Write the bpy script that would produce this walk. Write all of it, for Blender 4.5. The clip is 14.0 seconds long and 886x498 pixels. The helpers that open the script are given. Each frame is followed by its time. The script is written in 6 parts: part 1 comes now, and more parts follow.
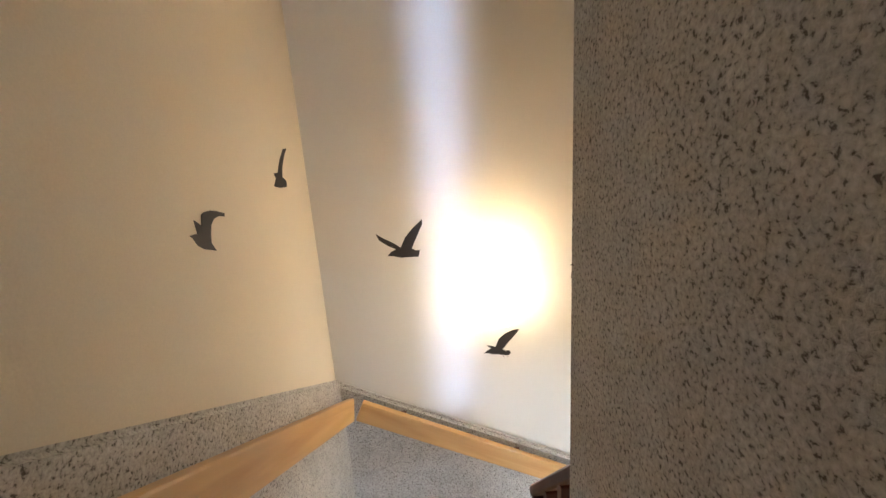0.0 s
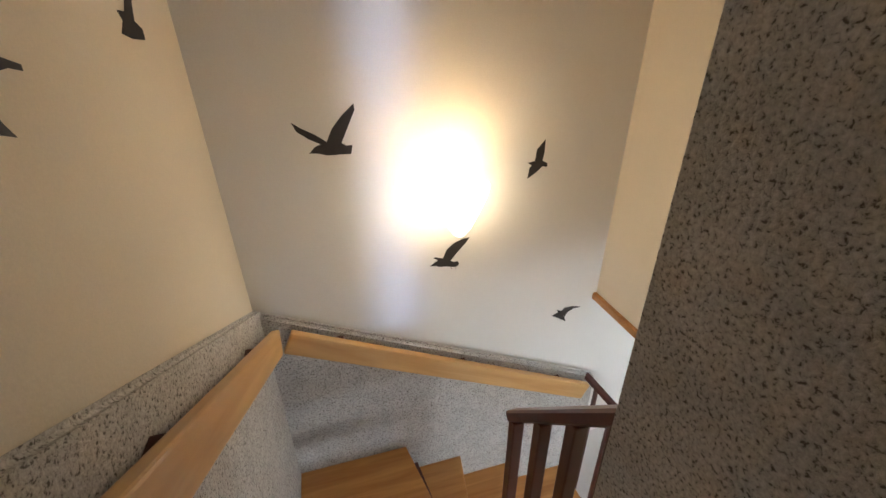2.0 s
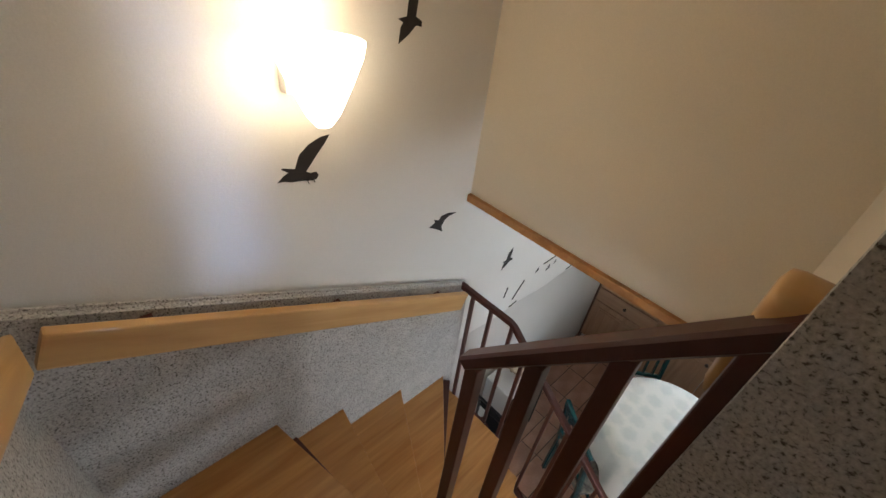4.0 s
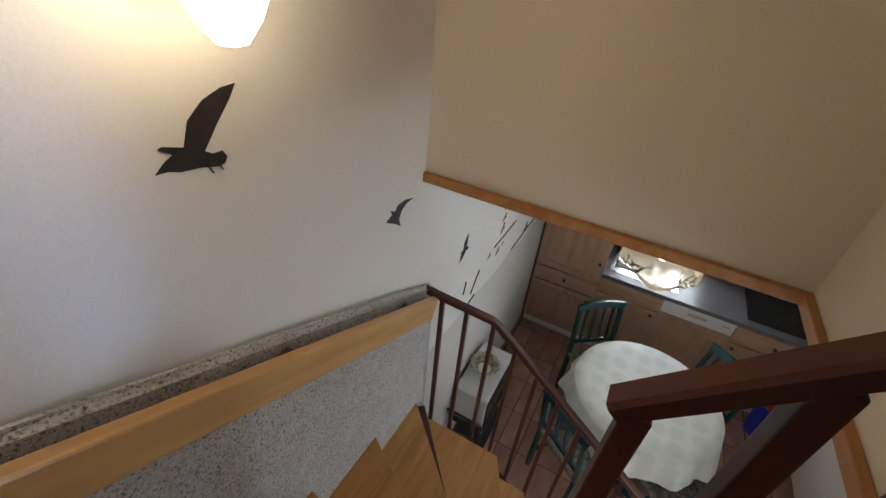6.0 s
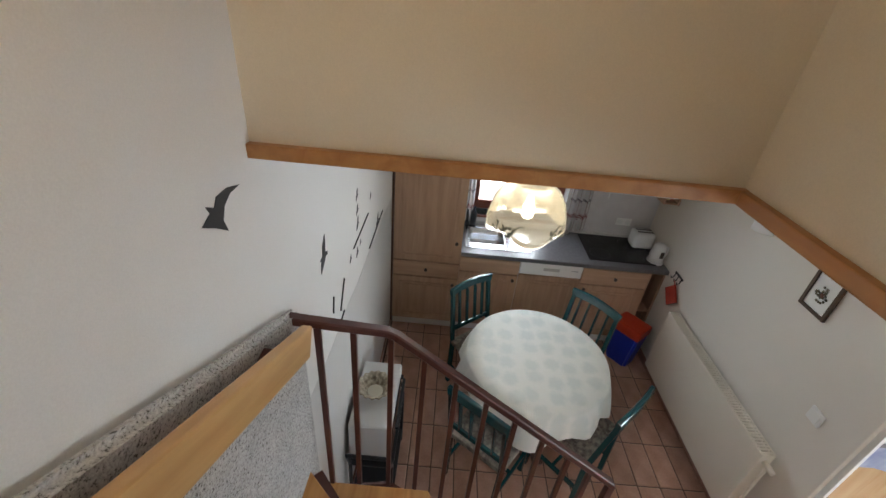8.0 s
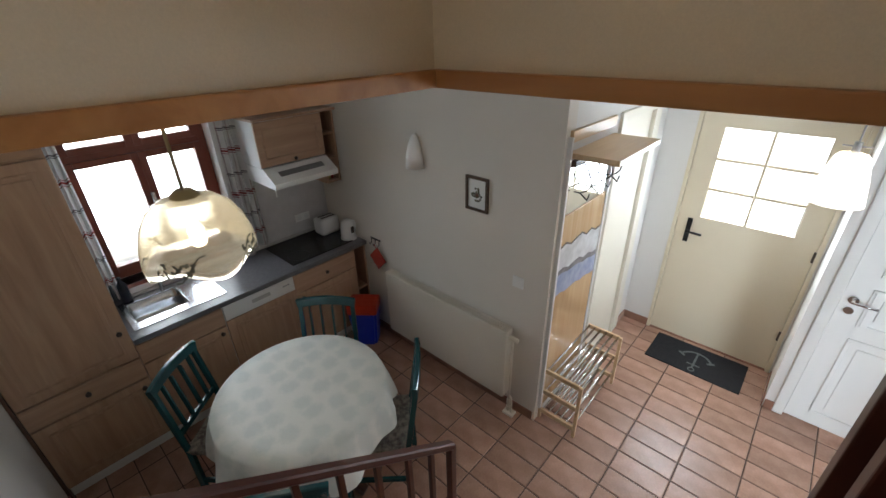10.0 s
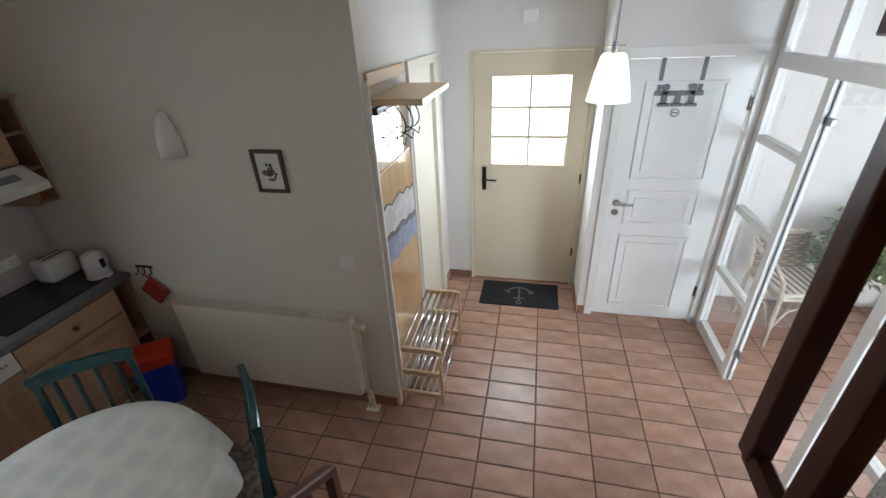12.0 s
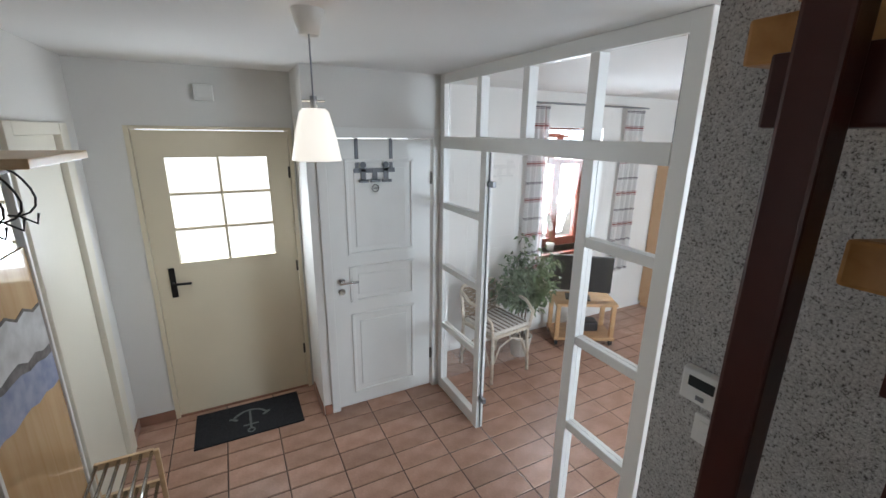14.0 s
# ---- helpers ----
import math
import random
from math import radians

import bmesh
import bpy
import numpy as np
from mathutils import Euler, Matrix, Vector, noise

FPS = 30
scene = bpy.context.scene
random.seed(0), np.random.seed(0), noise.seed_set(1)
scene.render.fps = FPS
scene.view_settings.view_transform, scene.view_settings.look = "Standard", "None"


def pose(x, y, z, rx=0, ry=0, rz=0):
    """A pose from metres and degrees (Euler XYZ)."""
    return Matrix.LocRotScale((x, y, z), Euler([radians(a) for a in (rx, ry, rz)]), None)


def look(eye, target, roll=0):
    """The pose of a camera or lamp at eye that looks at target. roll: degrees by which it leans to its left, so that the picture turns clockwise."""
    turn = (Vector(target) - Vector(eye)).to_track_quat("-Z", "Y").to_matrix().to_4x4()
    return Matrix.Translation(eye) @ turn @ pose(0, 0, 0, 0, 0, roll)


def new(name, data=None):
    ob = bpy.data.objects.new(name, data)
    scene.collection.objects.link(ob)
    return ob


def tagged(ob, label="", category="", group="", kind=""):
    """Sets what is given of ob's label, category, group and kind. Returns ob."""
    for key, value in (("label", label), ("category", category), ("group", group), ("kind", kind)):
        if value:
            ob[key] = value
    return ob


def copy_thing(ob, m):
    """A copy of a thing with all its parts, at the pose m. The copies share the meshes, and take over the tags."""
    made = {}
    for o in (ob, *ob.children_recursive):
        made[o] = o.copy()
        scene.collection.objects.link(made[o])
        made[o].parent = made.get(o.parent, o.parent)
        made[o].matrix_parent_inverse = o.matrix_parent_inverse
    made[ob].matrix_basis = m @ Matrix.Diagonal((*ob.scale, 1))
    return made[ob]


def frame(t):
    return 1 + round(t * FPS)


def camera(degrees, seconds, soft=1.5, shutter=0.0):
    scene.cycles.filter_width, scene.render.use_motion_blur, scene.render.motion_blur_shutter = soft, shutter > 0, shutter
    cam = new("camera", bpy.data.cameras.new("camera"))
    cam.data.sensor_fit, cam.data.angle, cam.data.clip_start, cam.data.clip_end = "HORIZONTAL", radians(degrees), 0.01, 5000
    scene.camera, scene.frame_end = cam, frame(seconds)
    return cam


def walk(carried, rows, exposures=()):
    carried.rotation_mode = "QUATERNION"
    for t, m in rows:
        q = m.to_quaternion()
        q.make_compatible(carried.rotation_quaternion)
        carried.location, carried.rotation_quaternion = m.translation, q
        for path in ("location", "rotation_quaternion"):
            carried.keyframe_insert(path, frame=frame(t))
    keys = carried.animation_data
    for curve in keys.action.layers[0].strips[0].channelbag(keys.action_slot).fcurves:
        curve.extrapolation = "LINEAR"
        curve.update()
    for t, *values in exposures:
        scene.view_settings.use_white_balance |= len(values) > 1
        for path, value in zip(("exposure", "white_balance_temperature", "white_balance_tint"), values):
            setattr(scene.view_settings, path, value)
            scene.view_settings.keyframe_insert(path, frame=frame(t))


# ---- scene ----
cam = camera(93.8, 14.0)
PATH = [
    (0, (0.324, 0.104, 3.627), (0.392, 2.044, 3.146), -3.9),
    (0.5, (0.246, 0.156, 3.589), (0.536, 2.006, 2.887), -4.0),
    (1, (0.226, 0.222, 3.557), (0.544, 2.014, 2.728), -3.2),
    (1.5, (0.222, 0.319, 3.531), (0.605, 2.068, 2.641), -1.6),
    (2, (0.199, 0.407, 3.545), (0.682, 2.106, 2.607), -0.6),
    (2.5, (0.171, 0.507, 3.475), (0.772, 2.146, 2.499), -0.1),
    (3, (0.154, 0.622, 3.415), (0.858, 2.137, 2.316), -1.2),
    (3.5, (0.146, 0.707, 3.355), (1.111, 1.984, 2.156), 3.5),
    (6, (0.24, 1.144, 3.019), (1.715, 1.865, 1.877), 5.6),
    (6.5, (0.321, 1.192, 2.952), (1.84, 1.891, 1.856), 2.05),
    (7, (0.364, 1.212, 2.899), (1.934, 1.812, 1.815), 1.65),
    (7.2, (0.405, 1.259, 2.88), (1.993, 1.759, 1.771), 3.0),
    (9.3, (0.604, 1.363, 2.582), (2.181, 0.574, 1.64), 0.6),
    (9.5, (0.694, 1.316, 2.621), (2.196, 0.449, 1.626), 0.5),
    (10, (0.733, 1.336, 2.514), (1.938, 0.036, 1.587), -1.4),
    (10.5, (0.754, 1.363, 2.443), (1.648, -0.165, 1.513), 0.2),
    (11, (0.834, 1.329, 2.374), (1.688, -0.218, 1.438), -1.5),
    (11.5, (0.896, 1.269, 2.291), (1.476, -0.398, 1.35), -1.8),
    (12, (0.912, 1.205, 2.235), (1.322, -0.506, 1.284), -2.8),
    (12.5, (0.949, 1.12, 2.176), (0.919, -0.653, 1.252), -2.2),
    (13, (0.982, 1.055, 2.136), (0.486, -0.691, 1.296), -0.3),
    (13.5, (0.965, 0.975, 2.055), (0.277, -0.818, 1.498), 0.96),
    (14, (0.933, 0.894, 2.031), (0.05, -0.818, 1.494), 0.74),
]
EXPOSURES = [(0, 1.65), (0.5, 1.35), (1.0, 1.25), (1.5, 1.2), (2.0, 1.0), (3.0, 0.75), (6.0, 0.2), (7.0, 0.5), (9.5, 0.55), (10.0, -0.1), (10.5, -0.38), (11.0, -0.45), (12.0, -0.35), (13.0, -0.55), (13.5, -0.7), (14.0, -0.95)]
walk(cam, [(t, look(eye, target, roll)) for t, eye, target, roll in PATH], EXPOSURES)

# ---- world and light ----
world = bpy.data.worlds.new("sky")
world.use_nodes = True
scene.world = world
wn, wl = world.node_tree.nodes, world.node_tree.links
sky = wn.new("ShaderNodeTexSky")
sky.sky_type = "NISHITA"
sky.sun_disc = False
sky.sun_elevation = radians(37.1)
sky.sun_rotation = radians(240.5)
wl.new(sky.outputs[0], wn["Background"].inputs[0])
wn["Background"].inputs[1].default_value = 0.15
sun = new("sun", bpy.data.lights.new("sun", "SUN"))
sun.data.energy = 5.0
sun.data.angle = radians(0.5)
sun.data.color = (1.0, 0.95, 0.88)
sun.matrix_world = look((0, 0, 10), (1.15, 0.65, 10 - 1.0))


def window_light(name, m, w, h, watts, colour=(0.93, 0.97, 1.0)):
    """Sky light in a window's opening."""
    lamp = new(name, bpy.data.lights.new(name, "AREA"))
    lamp.data.shape, lamp.data.size, lamp.data.size_y = "RECTANGLE", w, h
    lamp.data.energy, lamp.data.color = watts, colour
    lamp.matrix_world = m
    return lamp


def bulb(name, p, watts, colour, radius=0.03):
    lamp = new(name, bpy.data.lights.new(name, "POINT"))
    lamp.data.energy, lamp.data.color, lamp.data.shadow_soft_size = watts, colour, radius
    lamp.location = p
    return lamp


window_light("kitchen_window_light", look((4.36, 0.67, 1.65), (3.0, 0.67, 1.2)), 0.85, 1.15, 15, (0.74, 0.87, 1.0))
window_light("living_window_light", look((-2.15, -2.62, 1.5), (-2.0, 0.0, 0.8)), 0.75, 1.2, 150, (0.74, 0.87, 1.0))
window_light("entrance_pane_light", look((0.985, -2.255, 1.5), (0.985, 0.0, 1.0)), 0.58, 0.68, 21, (0.76, 0.88, 1.0))
# added lamp in the unseen back window, brightens living room and inner door
window_light("unseen_window_light", look((-2.6, 1.92, 1.25), (-1.6, -1.0, 0.9)), 1.5, 1.7, 175, (0.74, 0.87, 1.0))
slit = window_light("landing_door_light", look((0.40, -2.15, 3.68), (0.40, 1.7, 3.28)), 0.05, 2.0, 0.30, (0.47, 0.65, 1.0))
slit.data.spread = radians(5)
bulb("stair_lamp_bulb", (0.61, 1.52, 3.12), 0.5, (1.0, 0.80, 0.57), 0.09)
bulb("hall_bulb", (0.64, -0.675, 1.97), 2.3, (1.0, 0.84, 0.64), 0.03)
# weak light added inside the kitchen pendant
bulb("kitchen_pendant_fill", (2.47, 0.90, 1.80), 0.55, (1.0, 0.90, 0.76), 0.03)


# ---- materials ----
def mat(name, colour, rough=0.6, metal=0.0, grain=None, vary=0.0, vscale=3.0, bump=0.0, bscale=60.0, dark=None, speck=0.0, coat=0.0, piece=0.0):
    """A principled surface with broad variation, fine grain and relief."""
    m = bpy.data.materials.new(name)
    m.use_nodes = True
    n, l = m.node_tree.nodes, m.node_tree.links
    b = n["Principled BSDF"]
    b.inputs["Roughness"].default_value = rough
    b.inputs["Metallic"].default_value = metal
    b.inputs["Coat Weight"].default_value = coat
    co = n.new("ShaderNodeTexCoord")
    big = n.new("ShaderNodeTexNoise")
    big.inputs["Scale"].default_value, big.inputs["Detail"].default_value = vscale, 4
    l.new(co.outputs["Object"], big.inputs["Vector"])
    ramp = n.new("ShaderNodeMix")
    ramp.data_type = "RGBA"
    c2 = dark or tuple(c * (1 - vary) for c in colour)
    ramp.inputs["A"].default_value, ramp.inputs["B"].default_value = (*c2, 1), (*colour, 1)
    mr = n.new("ShaderNodeMapRange")
    mr.inputs["From Min"].default_value, mr.inputs["From Max"].default_value = 0.35, 0.65
    l.new(big.outputs["Fac"], mr.inputs["Value"])
    l.new(mr.outputs[0], ramp.inputs["Factor"])
    col = ramp.outputs["Result"]
    if speck:
        sp = n.new("ShaderNodeTexNoise")
        sp.inputs["Scale"].default_value, sp.inputs["Detail"].default_value = bscale * 2.5, 2
        l.new(co.outputs["Object"], sp.inputs["Vector"])
        sm = n.new("ShaderNodeMapRange")
        sm.inputs["From Min"].default_value, sm.inputs["From Max"].default_value = 0.3, 0.7
        sm.inputs["To Min"].default_value, sm.inputs["To Max"].default_value = 1 - speck, 1 + speck
        l.new(sp.outputs["Fac"], sm.inputs["Value"])
        mul = n.new("ShaderNodeVectorMath")
        mul.operation = "SCALE"
        l.new(col, mul.inputs[0])
        l.new(sm.outputs[0], mul.inputs["Scale"])
        col = mul.outputs[0]
    if piece:
        oi = n.new("ShaderNodeObjectInfo")
        pm = n.new("ShaderNodeMapRange")
        pm.inputs["To Min"].default_value, pm.inputs["To Max"].default_value = 1 - piece, 1 + piece
        l.new(oi.outputs["Random"], pm.inputs["Value"])
        mul = n.new("ShaderNodeVectorMath")
        mul.operation = "SCALE"
        l.new(col, mul.inputs[0])
        l.new(pm.outputs[0], mul.inputs["Scale"])
        col = mul.outputs[0]
    l.new(col, b.inputs["Base Color"])
    if bump:
        nb = n.new("ShaderNodeTexNoise")
        nb.inputs["Scale"].default_value, nb.inputs["Detail"].default_value = bscale, 5
        l.new(co.outputs["Object"], nb.inputs["Vector"])
        bp = n.new("ShaderNodeBump")
        bp.inputs["Strength"].default_value, bp.inputs["Distance"].default_value = bump, 0.004
        l.new(nb.outputs["Fac"], bp.inputs["Height"])
        l.new(bp.outputs[0], b.inputs["Normal"])
    return m


def wood(name, light, dark, axis="X", scale=1.0, rough=0.45, knots=0.0, coat=0.0):
    """Wood with grain that runs along the given axis of the object."""
    m = bpy.data.materials.new(name)
    m.use_nodes = True
    n, l = m.node_tree.nodes, m.node_tree.links
    b = n["Principled BSDF"]
    b.inputs["Roughness"].default_value = rough
    b.inputs["Coat Weight"].default_value = coat
    co = n.new("ShaderNodeTexCoord")
    oi = n.new("ShaderNodeObjectInfo")
    mp = n.new("ShaderNodeMapping")
    mp.inputs["Scale"].default_value = {"X": (1.2, 14, 14), "Y": (14, 1.2, 14), "Z": (14, 14, 1.2)}[axis]
    off = n.new("ShaderNodeVectorMath")
    off.operation = "ADD"
    sc = n.new("ShaderNodeMath")
    sc.operation = "MULTIPLY"
    sc.inputs[1].default_value = 9.0
    l.new(oi.outputs["Random"], sc.inputs[0])
    l.new(co.outputs["Object"], off.inputs[0])
    l.new(sc.outputs[0], off.inputs[1])
    l.new(off.outputs[0], mp.inputs["Vector"])
    g = n.new("ShaderNodeTexNoise")
    g.inputs["Scale"].default_value, g.inputs["Detail"].default_value, g.inputs["Distortion"].default_value = 2.0 * scale, 6, 0.6
    l.new(mp.outputs[0], g.inputs["Vector"])
    mr = n.new("ShaderNodeMapRange")
    mr.inputs["From Min"].default_value, mr.inputs["From Max"].default_value = 0.3, 0.72
    l.new(g.outputs["Fac"], mr.inputs["Value"])
    mix = n.new("ShaderNodeMix")
    mix.data_type = "RGBA"
    mix.inputs["A"].default_value, mix.inputs["B"].default_value = (*dark, 1), (*light, 1)
    l.new(mr.outputs[0], mix.inputs["Factor"])
    col = mix.outputs["Result"]
    if knots:
        v = n.new("ShaderNodeTexVoronoi")
        v.inputs["Scale"].default_value = 3.2
        l.new(off.outputs[0], v.inputs["Vector"])
        kr = n.new("ShaderNodeMapRange")
        kr.inputs["From Min"].default_value, kr.inputs["From Max"].default_value = 0.03, 0.09
        kr.inputs["To Min"].default_value, kr.inputs["To Max"].default_value = knots, 0.0
        l.new(v.outputs["Distance"], kr.inputs["Value"])
        km = n.new("ShaderNodeMix")
        km.data_type = "RGBA"
        km.inputs["B"].default_value = (dark[0] * 0.35, dark[1] * 0.3, dark[2] * 0.3, 1)
        l.new(kr.outputs[0], km.inputs["Factor"])
        l.new(col, km.inputs["A"])
        col = km.outputs["Result"]
    l.new(col, b.inputs["Base Color"])
    bp = n.new("ShaderNodeBump")
    bp.inputs["Strength"].default_value, bp.inputs["Distance"].default_value = 0.12, 0.002
    l.new(g.outputs["Fac"], bp.inputs["Height"])
    l.new(bp.outputs[0], b.inputs["Normal"])
    return m


def stone_plaster(name, base, light, dark, scale=46.0, bump=0.6):
    """Coloured-grain plaster: pale and dark chips bound in resin."""
    m = bpy.data.materials.new(name)
    m.use_nodes = True
    n, l = m.node_tree.nodes, m.node_tree.links
    b = n["Principled BSDF"]
    b.inputs["Roughness"].default_value = 0.75
    co = n.new("ShaderNodeTexCoord")
    n1 = n.new("ShaderNodeTexNoise")
    n1.inputs["Scale"].default_value, n1.inputs["Detail"].default_value, n1.inputs["Roughness"].default_value = scale, 3, 0.6
    n1.inputs["Distortion"].default_value = 0.35
    l.new(co.outputs["Object"], n1.inputs["Vector"])
    r = n.new("ShaderNodeValToRGB")
    e = r.color_ramp.elements
    e[0].position, e[0].color = 0.34, (*dark, 1)
    e[1].position, e[1].color = 0.68, (*light, 1)
    mid = e.new(0.43)
    mid.color = (*base, 1)
    l.new(n1.outputs["Fac"], r.inputs["Fac"])
    n2 = n.new("ShaderNodeTexNoise")
    n2.inputs["Scale"].default_value, n2.inputs["Detail"].default_value = scale * 0.09, 3
    l.new(co.outputs["Object"], n2.inputs["Vector"])
    mr = n.new("ShaderNodeMapRange")
    mr.inputs["To Min"].default_value, mr.inputs["To Max"].default_value = 0.8, 1.2
    l.new(n2.outputs["Fac"], mr.inputs["Value"])
    mul = n.new("ShaderNodeVectorMath")
    mul.operation = "SCALE"
    l.new(r.outputs["Color"], mul.inputs[0])
    l.new(mr.outputs[0], mul.inputs["Scale"])
    l.new(mul.outputs[0], b.inputs["Base Color"])
    bp = n.new("ShaderNodeBump")
    bp.inputs["Strength"].default_value, bp.inputs["Distance"].default_value = bump, 0.004
    l.new(n1.outputs["Fac"], bp.inputs["Height"])
    l.new(bp.outputs[0], b.inputs["Normal"])
    return m


def glow(name, colour, strength):
    m = bpy.data.materials.new(name)
    m.use_nodes = True
    b = m.node_tree.nodes["Principled BSDF"]
    b.inputs["Base Color"].default_value = (*colour, 1)
    b.inputs["Emission Color"].default_value = (*colour, 1)
    b.inputs["Emission Strength"].default_value = strength
    return m


def clear(name, tint=(1, 1, 1), rough=0.0, ior=1.45):
    m = bpy.data.materials.new(name)
    m.use_nodes = True
    b = m.node_tree.nodes["Principled BSDF"]
    b.inputs["Base Color"].default_value = (*tint, 1)
    b.inputs["Transmission Weight"].default_value = 1.0
    b.inputs["Roughness"].default_value = rough
    b.inputs["IOR"].default_value = ior
    return m


WHITE_WALL = mat("white_wall", (0.755, 0.733, 0.70), 0.85, vary=0.05, vscale=1.3, bump=0.14, bscale=140, speck=0.03)
CREAM_WALL = mat("cream_wall", (0.75, 0.67, 0.545), 0.85, vary=0.05, vscale=1.3, bump=0.14, bscale=140, speck=0.03)
BEIGE_WALL = mat("beige_wall", (0.74, 0.69, 0.615), 0.85, vary=0.06, vscale=1.1, bump=0.14, bscale=140, speck=0.03)
CEILING = mat("ceiling_paint", (0.82, 0.81, 0.79), 0.9, vary=0.04, vscale=1.0, bump=0.2, bscale=160)
STONE = stone_plaster("stone_plaster", (0.40, 0.38, 0.36), (0.60, 0.58, 0.555), (0.09, 0.078, 0.07), 175, 0.8)
TREAD = wood("beech_tread", (0.62, 0.32, 0.10), (0.42, 0.18, 0.045), "X", 1.0, 0.35, coat=0.2)
PLANK = wood("beech_plank", (0.66, 0.40, 0.16), (0.50, 0.27, 0.09), "X", 0.8, 0.4, coat=0.2)
PINE = wood("pine_trim", (0.50, 0.25, 0.09), (0.36, 0.15, 0.05), "X", 0.8, 0.45, knots=0.8)
RED_STEEL = mat("red_brown_paint", (0.075, 0.018, 0.012), 0.35, vary=0.2, vscale=6, bump=0.1, bscale=40)
TILE = mat("terracotta_tile", (0.47, 0.28, 0.205), 0.32, dark=(0.35, 0.19, 0.13), vscale=7, bump=0.15, bscale=30, speck=0.08, piece=0.14)
GROUT = mat("grout", (0.11, 0.07, 0.052), 0.9, vary=0.2, vscale=9, bump=0.4, bscale=120)
WHITE_PAINT = mat("white_paint", (0.80, 0.79, 0.76), 0.35, vary=0.03, vscale=2, bump=0.05, bscale=30)
CREAM_PAINT = mat("cream_paint", (0.74, 0.655, 0.50), 0.4, vary=0.04, vscale=2, bump=0.05, bscale=40)
GLASS = clear("glass")


# ---- mesh helpers ----
def box(bm, x0, x1, y0, y1, z0, z1, bevel=0.0, m=None):
    """Adds an axis-aligned box to a bmesh, with bevelled edges if asked."""
    r = bmesh.ops.create_cube(bm, size=1.0, matrix=Matrix.Translation(((x0 + x1) / 2, (y0 + y1) / 2, (z0 + z1) / 2)) @ Matrix.Diagonal((x1 - x0, y1 - y0, z1 - z0, 1)))
    vs = r["verts"]
    if bevel:
        es = list({e for v in vs for e in v.link_edges})
        rb = bmesh.ops.bevel(bm, geom=es, offset=bevel, segments=2, profile=0.6, affect="EDGES")
        vs = list({v for f in rb["faces"] for v in f.verts} | {v for v in vs if v.is_valid})
    if m is not None:
        bmesh.ops.transform(bm, matrix=m, verts=[v for v in vs if v.is_valid])
    return bm


def B(x0, x1, y0, y1, z0, z1, bevel=0.0, m=None):
    return box(bmesh.new(), x0, x1, y0, y1, z0, z1, bevel, m)


def rod(bm, a, b, r, r2=None, seg=10):
    """A round bar from a to b."""
    a, b = Vector(a), Vector(b)
    d = b - a
    m = Matrix.Translation((a + b) / 2) @ d.to_track_quat("Z", "Y").to_matrix().to_4x4()
    bmesh.ops.create_cone(bm, cap_ends=True, segments=seg, radius1=r, radius2=r if r2 is None else r2, depth=d.length, matrix=m)
    return bm


def R(a, b, r, r2=None, seg=10):
    return rod(bmesh.new(), a, b, r, r2, seg)


def bar(bm, a, b, w, h, bevel=0.0, up=(0, 0, 1)):
    """A flat bar from a to b, w wide sideways and h high."""
    a, b = Vector(a), Vector(b)
    d = (b - a)
    x = d.normalized()
    side = Vector(up).cross(x)
    if side.length < 1e-4:
        side = Vector((0, 1, 0))
    side.normalize()
    z = x.cross(side)
    m = Matrix((( x.x, side.x, z.x, (a.x + b.x) / 2), (x.y, side.y, z.y, (a.y + b.y) / 2), (x.z, side.z, z.z, (a.z + b.z) / 2), (0, 0, 0, 1)))
    return box(bm, -d.length / 2, d.length / 2, -w / 2, w / 2, -h / 2, h / 2, bevel, m)


def prism(pts, z0, z1, bevel=0.0):
    """A flat polygon pulled up from z0 to z1."""
    bm = bmesh.new()
    vs = [bm.verts.new((x, y, z0)) for x, y in pts]
    f = bm.faces.new(vs)
    up = bmesh.ops.extrude_face_region(bm, geom=[f])
    bmesh.ops.translate(bm, vec=(0, 0, z1 - z0), verts=[v for v in up["geom"] if isinstance(v, bmesh.types.BMVert)])
    bmesh.ops.recalc_face_normals(bm, faces=bm.faces)
    if bevel:
        bmesh.ops.bevel(bm, geom=list(bm.edges), offset=bevel, segments=2, profile=0.6, affect="EDGES")
    return bm


def lathe(prof, seg=24, m=None):
    """A profile of (radius, height) turned round z."""
    bm = bmesh.new()
    rings = []
    for r, z in prof:
        rings.append([bm.verts.new((r * math.cos(2 * math.pi * i / seg), r * math.sin(2 * math.pi * i / seg), z)) for i in range(seg)] if r > 1e-5 else [bm.verts.new((0, 0, z))])
    for a, b in zip(rings, rings[1:]):
        for i in range(seg):
            j = (i + 1) % seg
            if len(a) == 1 and len(b) == 1:
                continue
            if len(a) == 1:
                bm.faces.new((a[0], b[i], b[j]))
            elif len(b) == 1:
                bm.faces.new((a[i], a[j], b[0]))
            else:
                bm.faces.new((a[i], a[j], b[j], b[i]))
    bmesh.ops.recalc_face_normals(bm, faces=bm.faces)
    if m is not None:
        bmesh.ops.transform(bm, matrix=m, verts=bm.verts)
    return bm


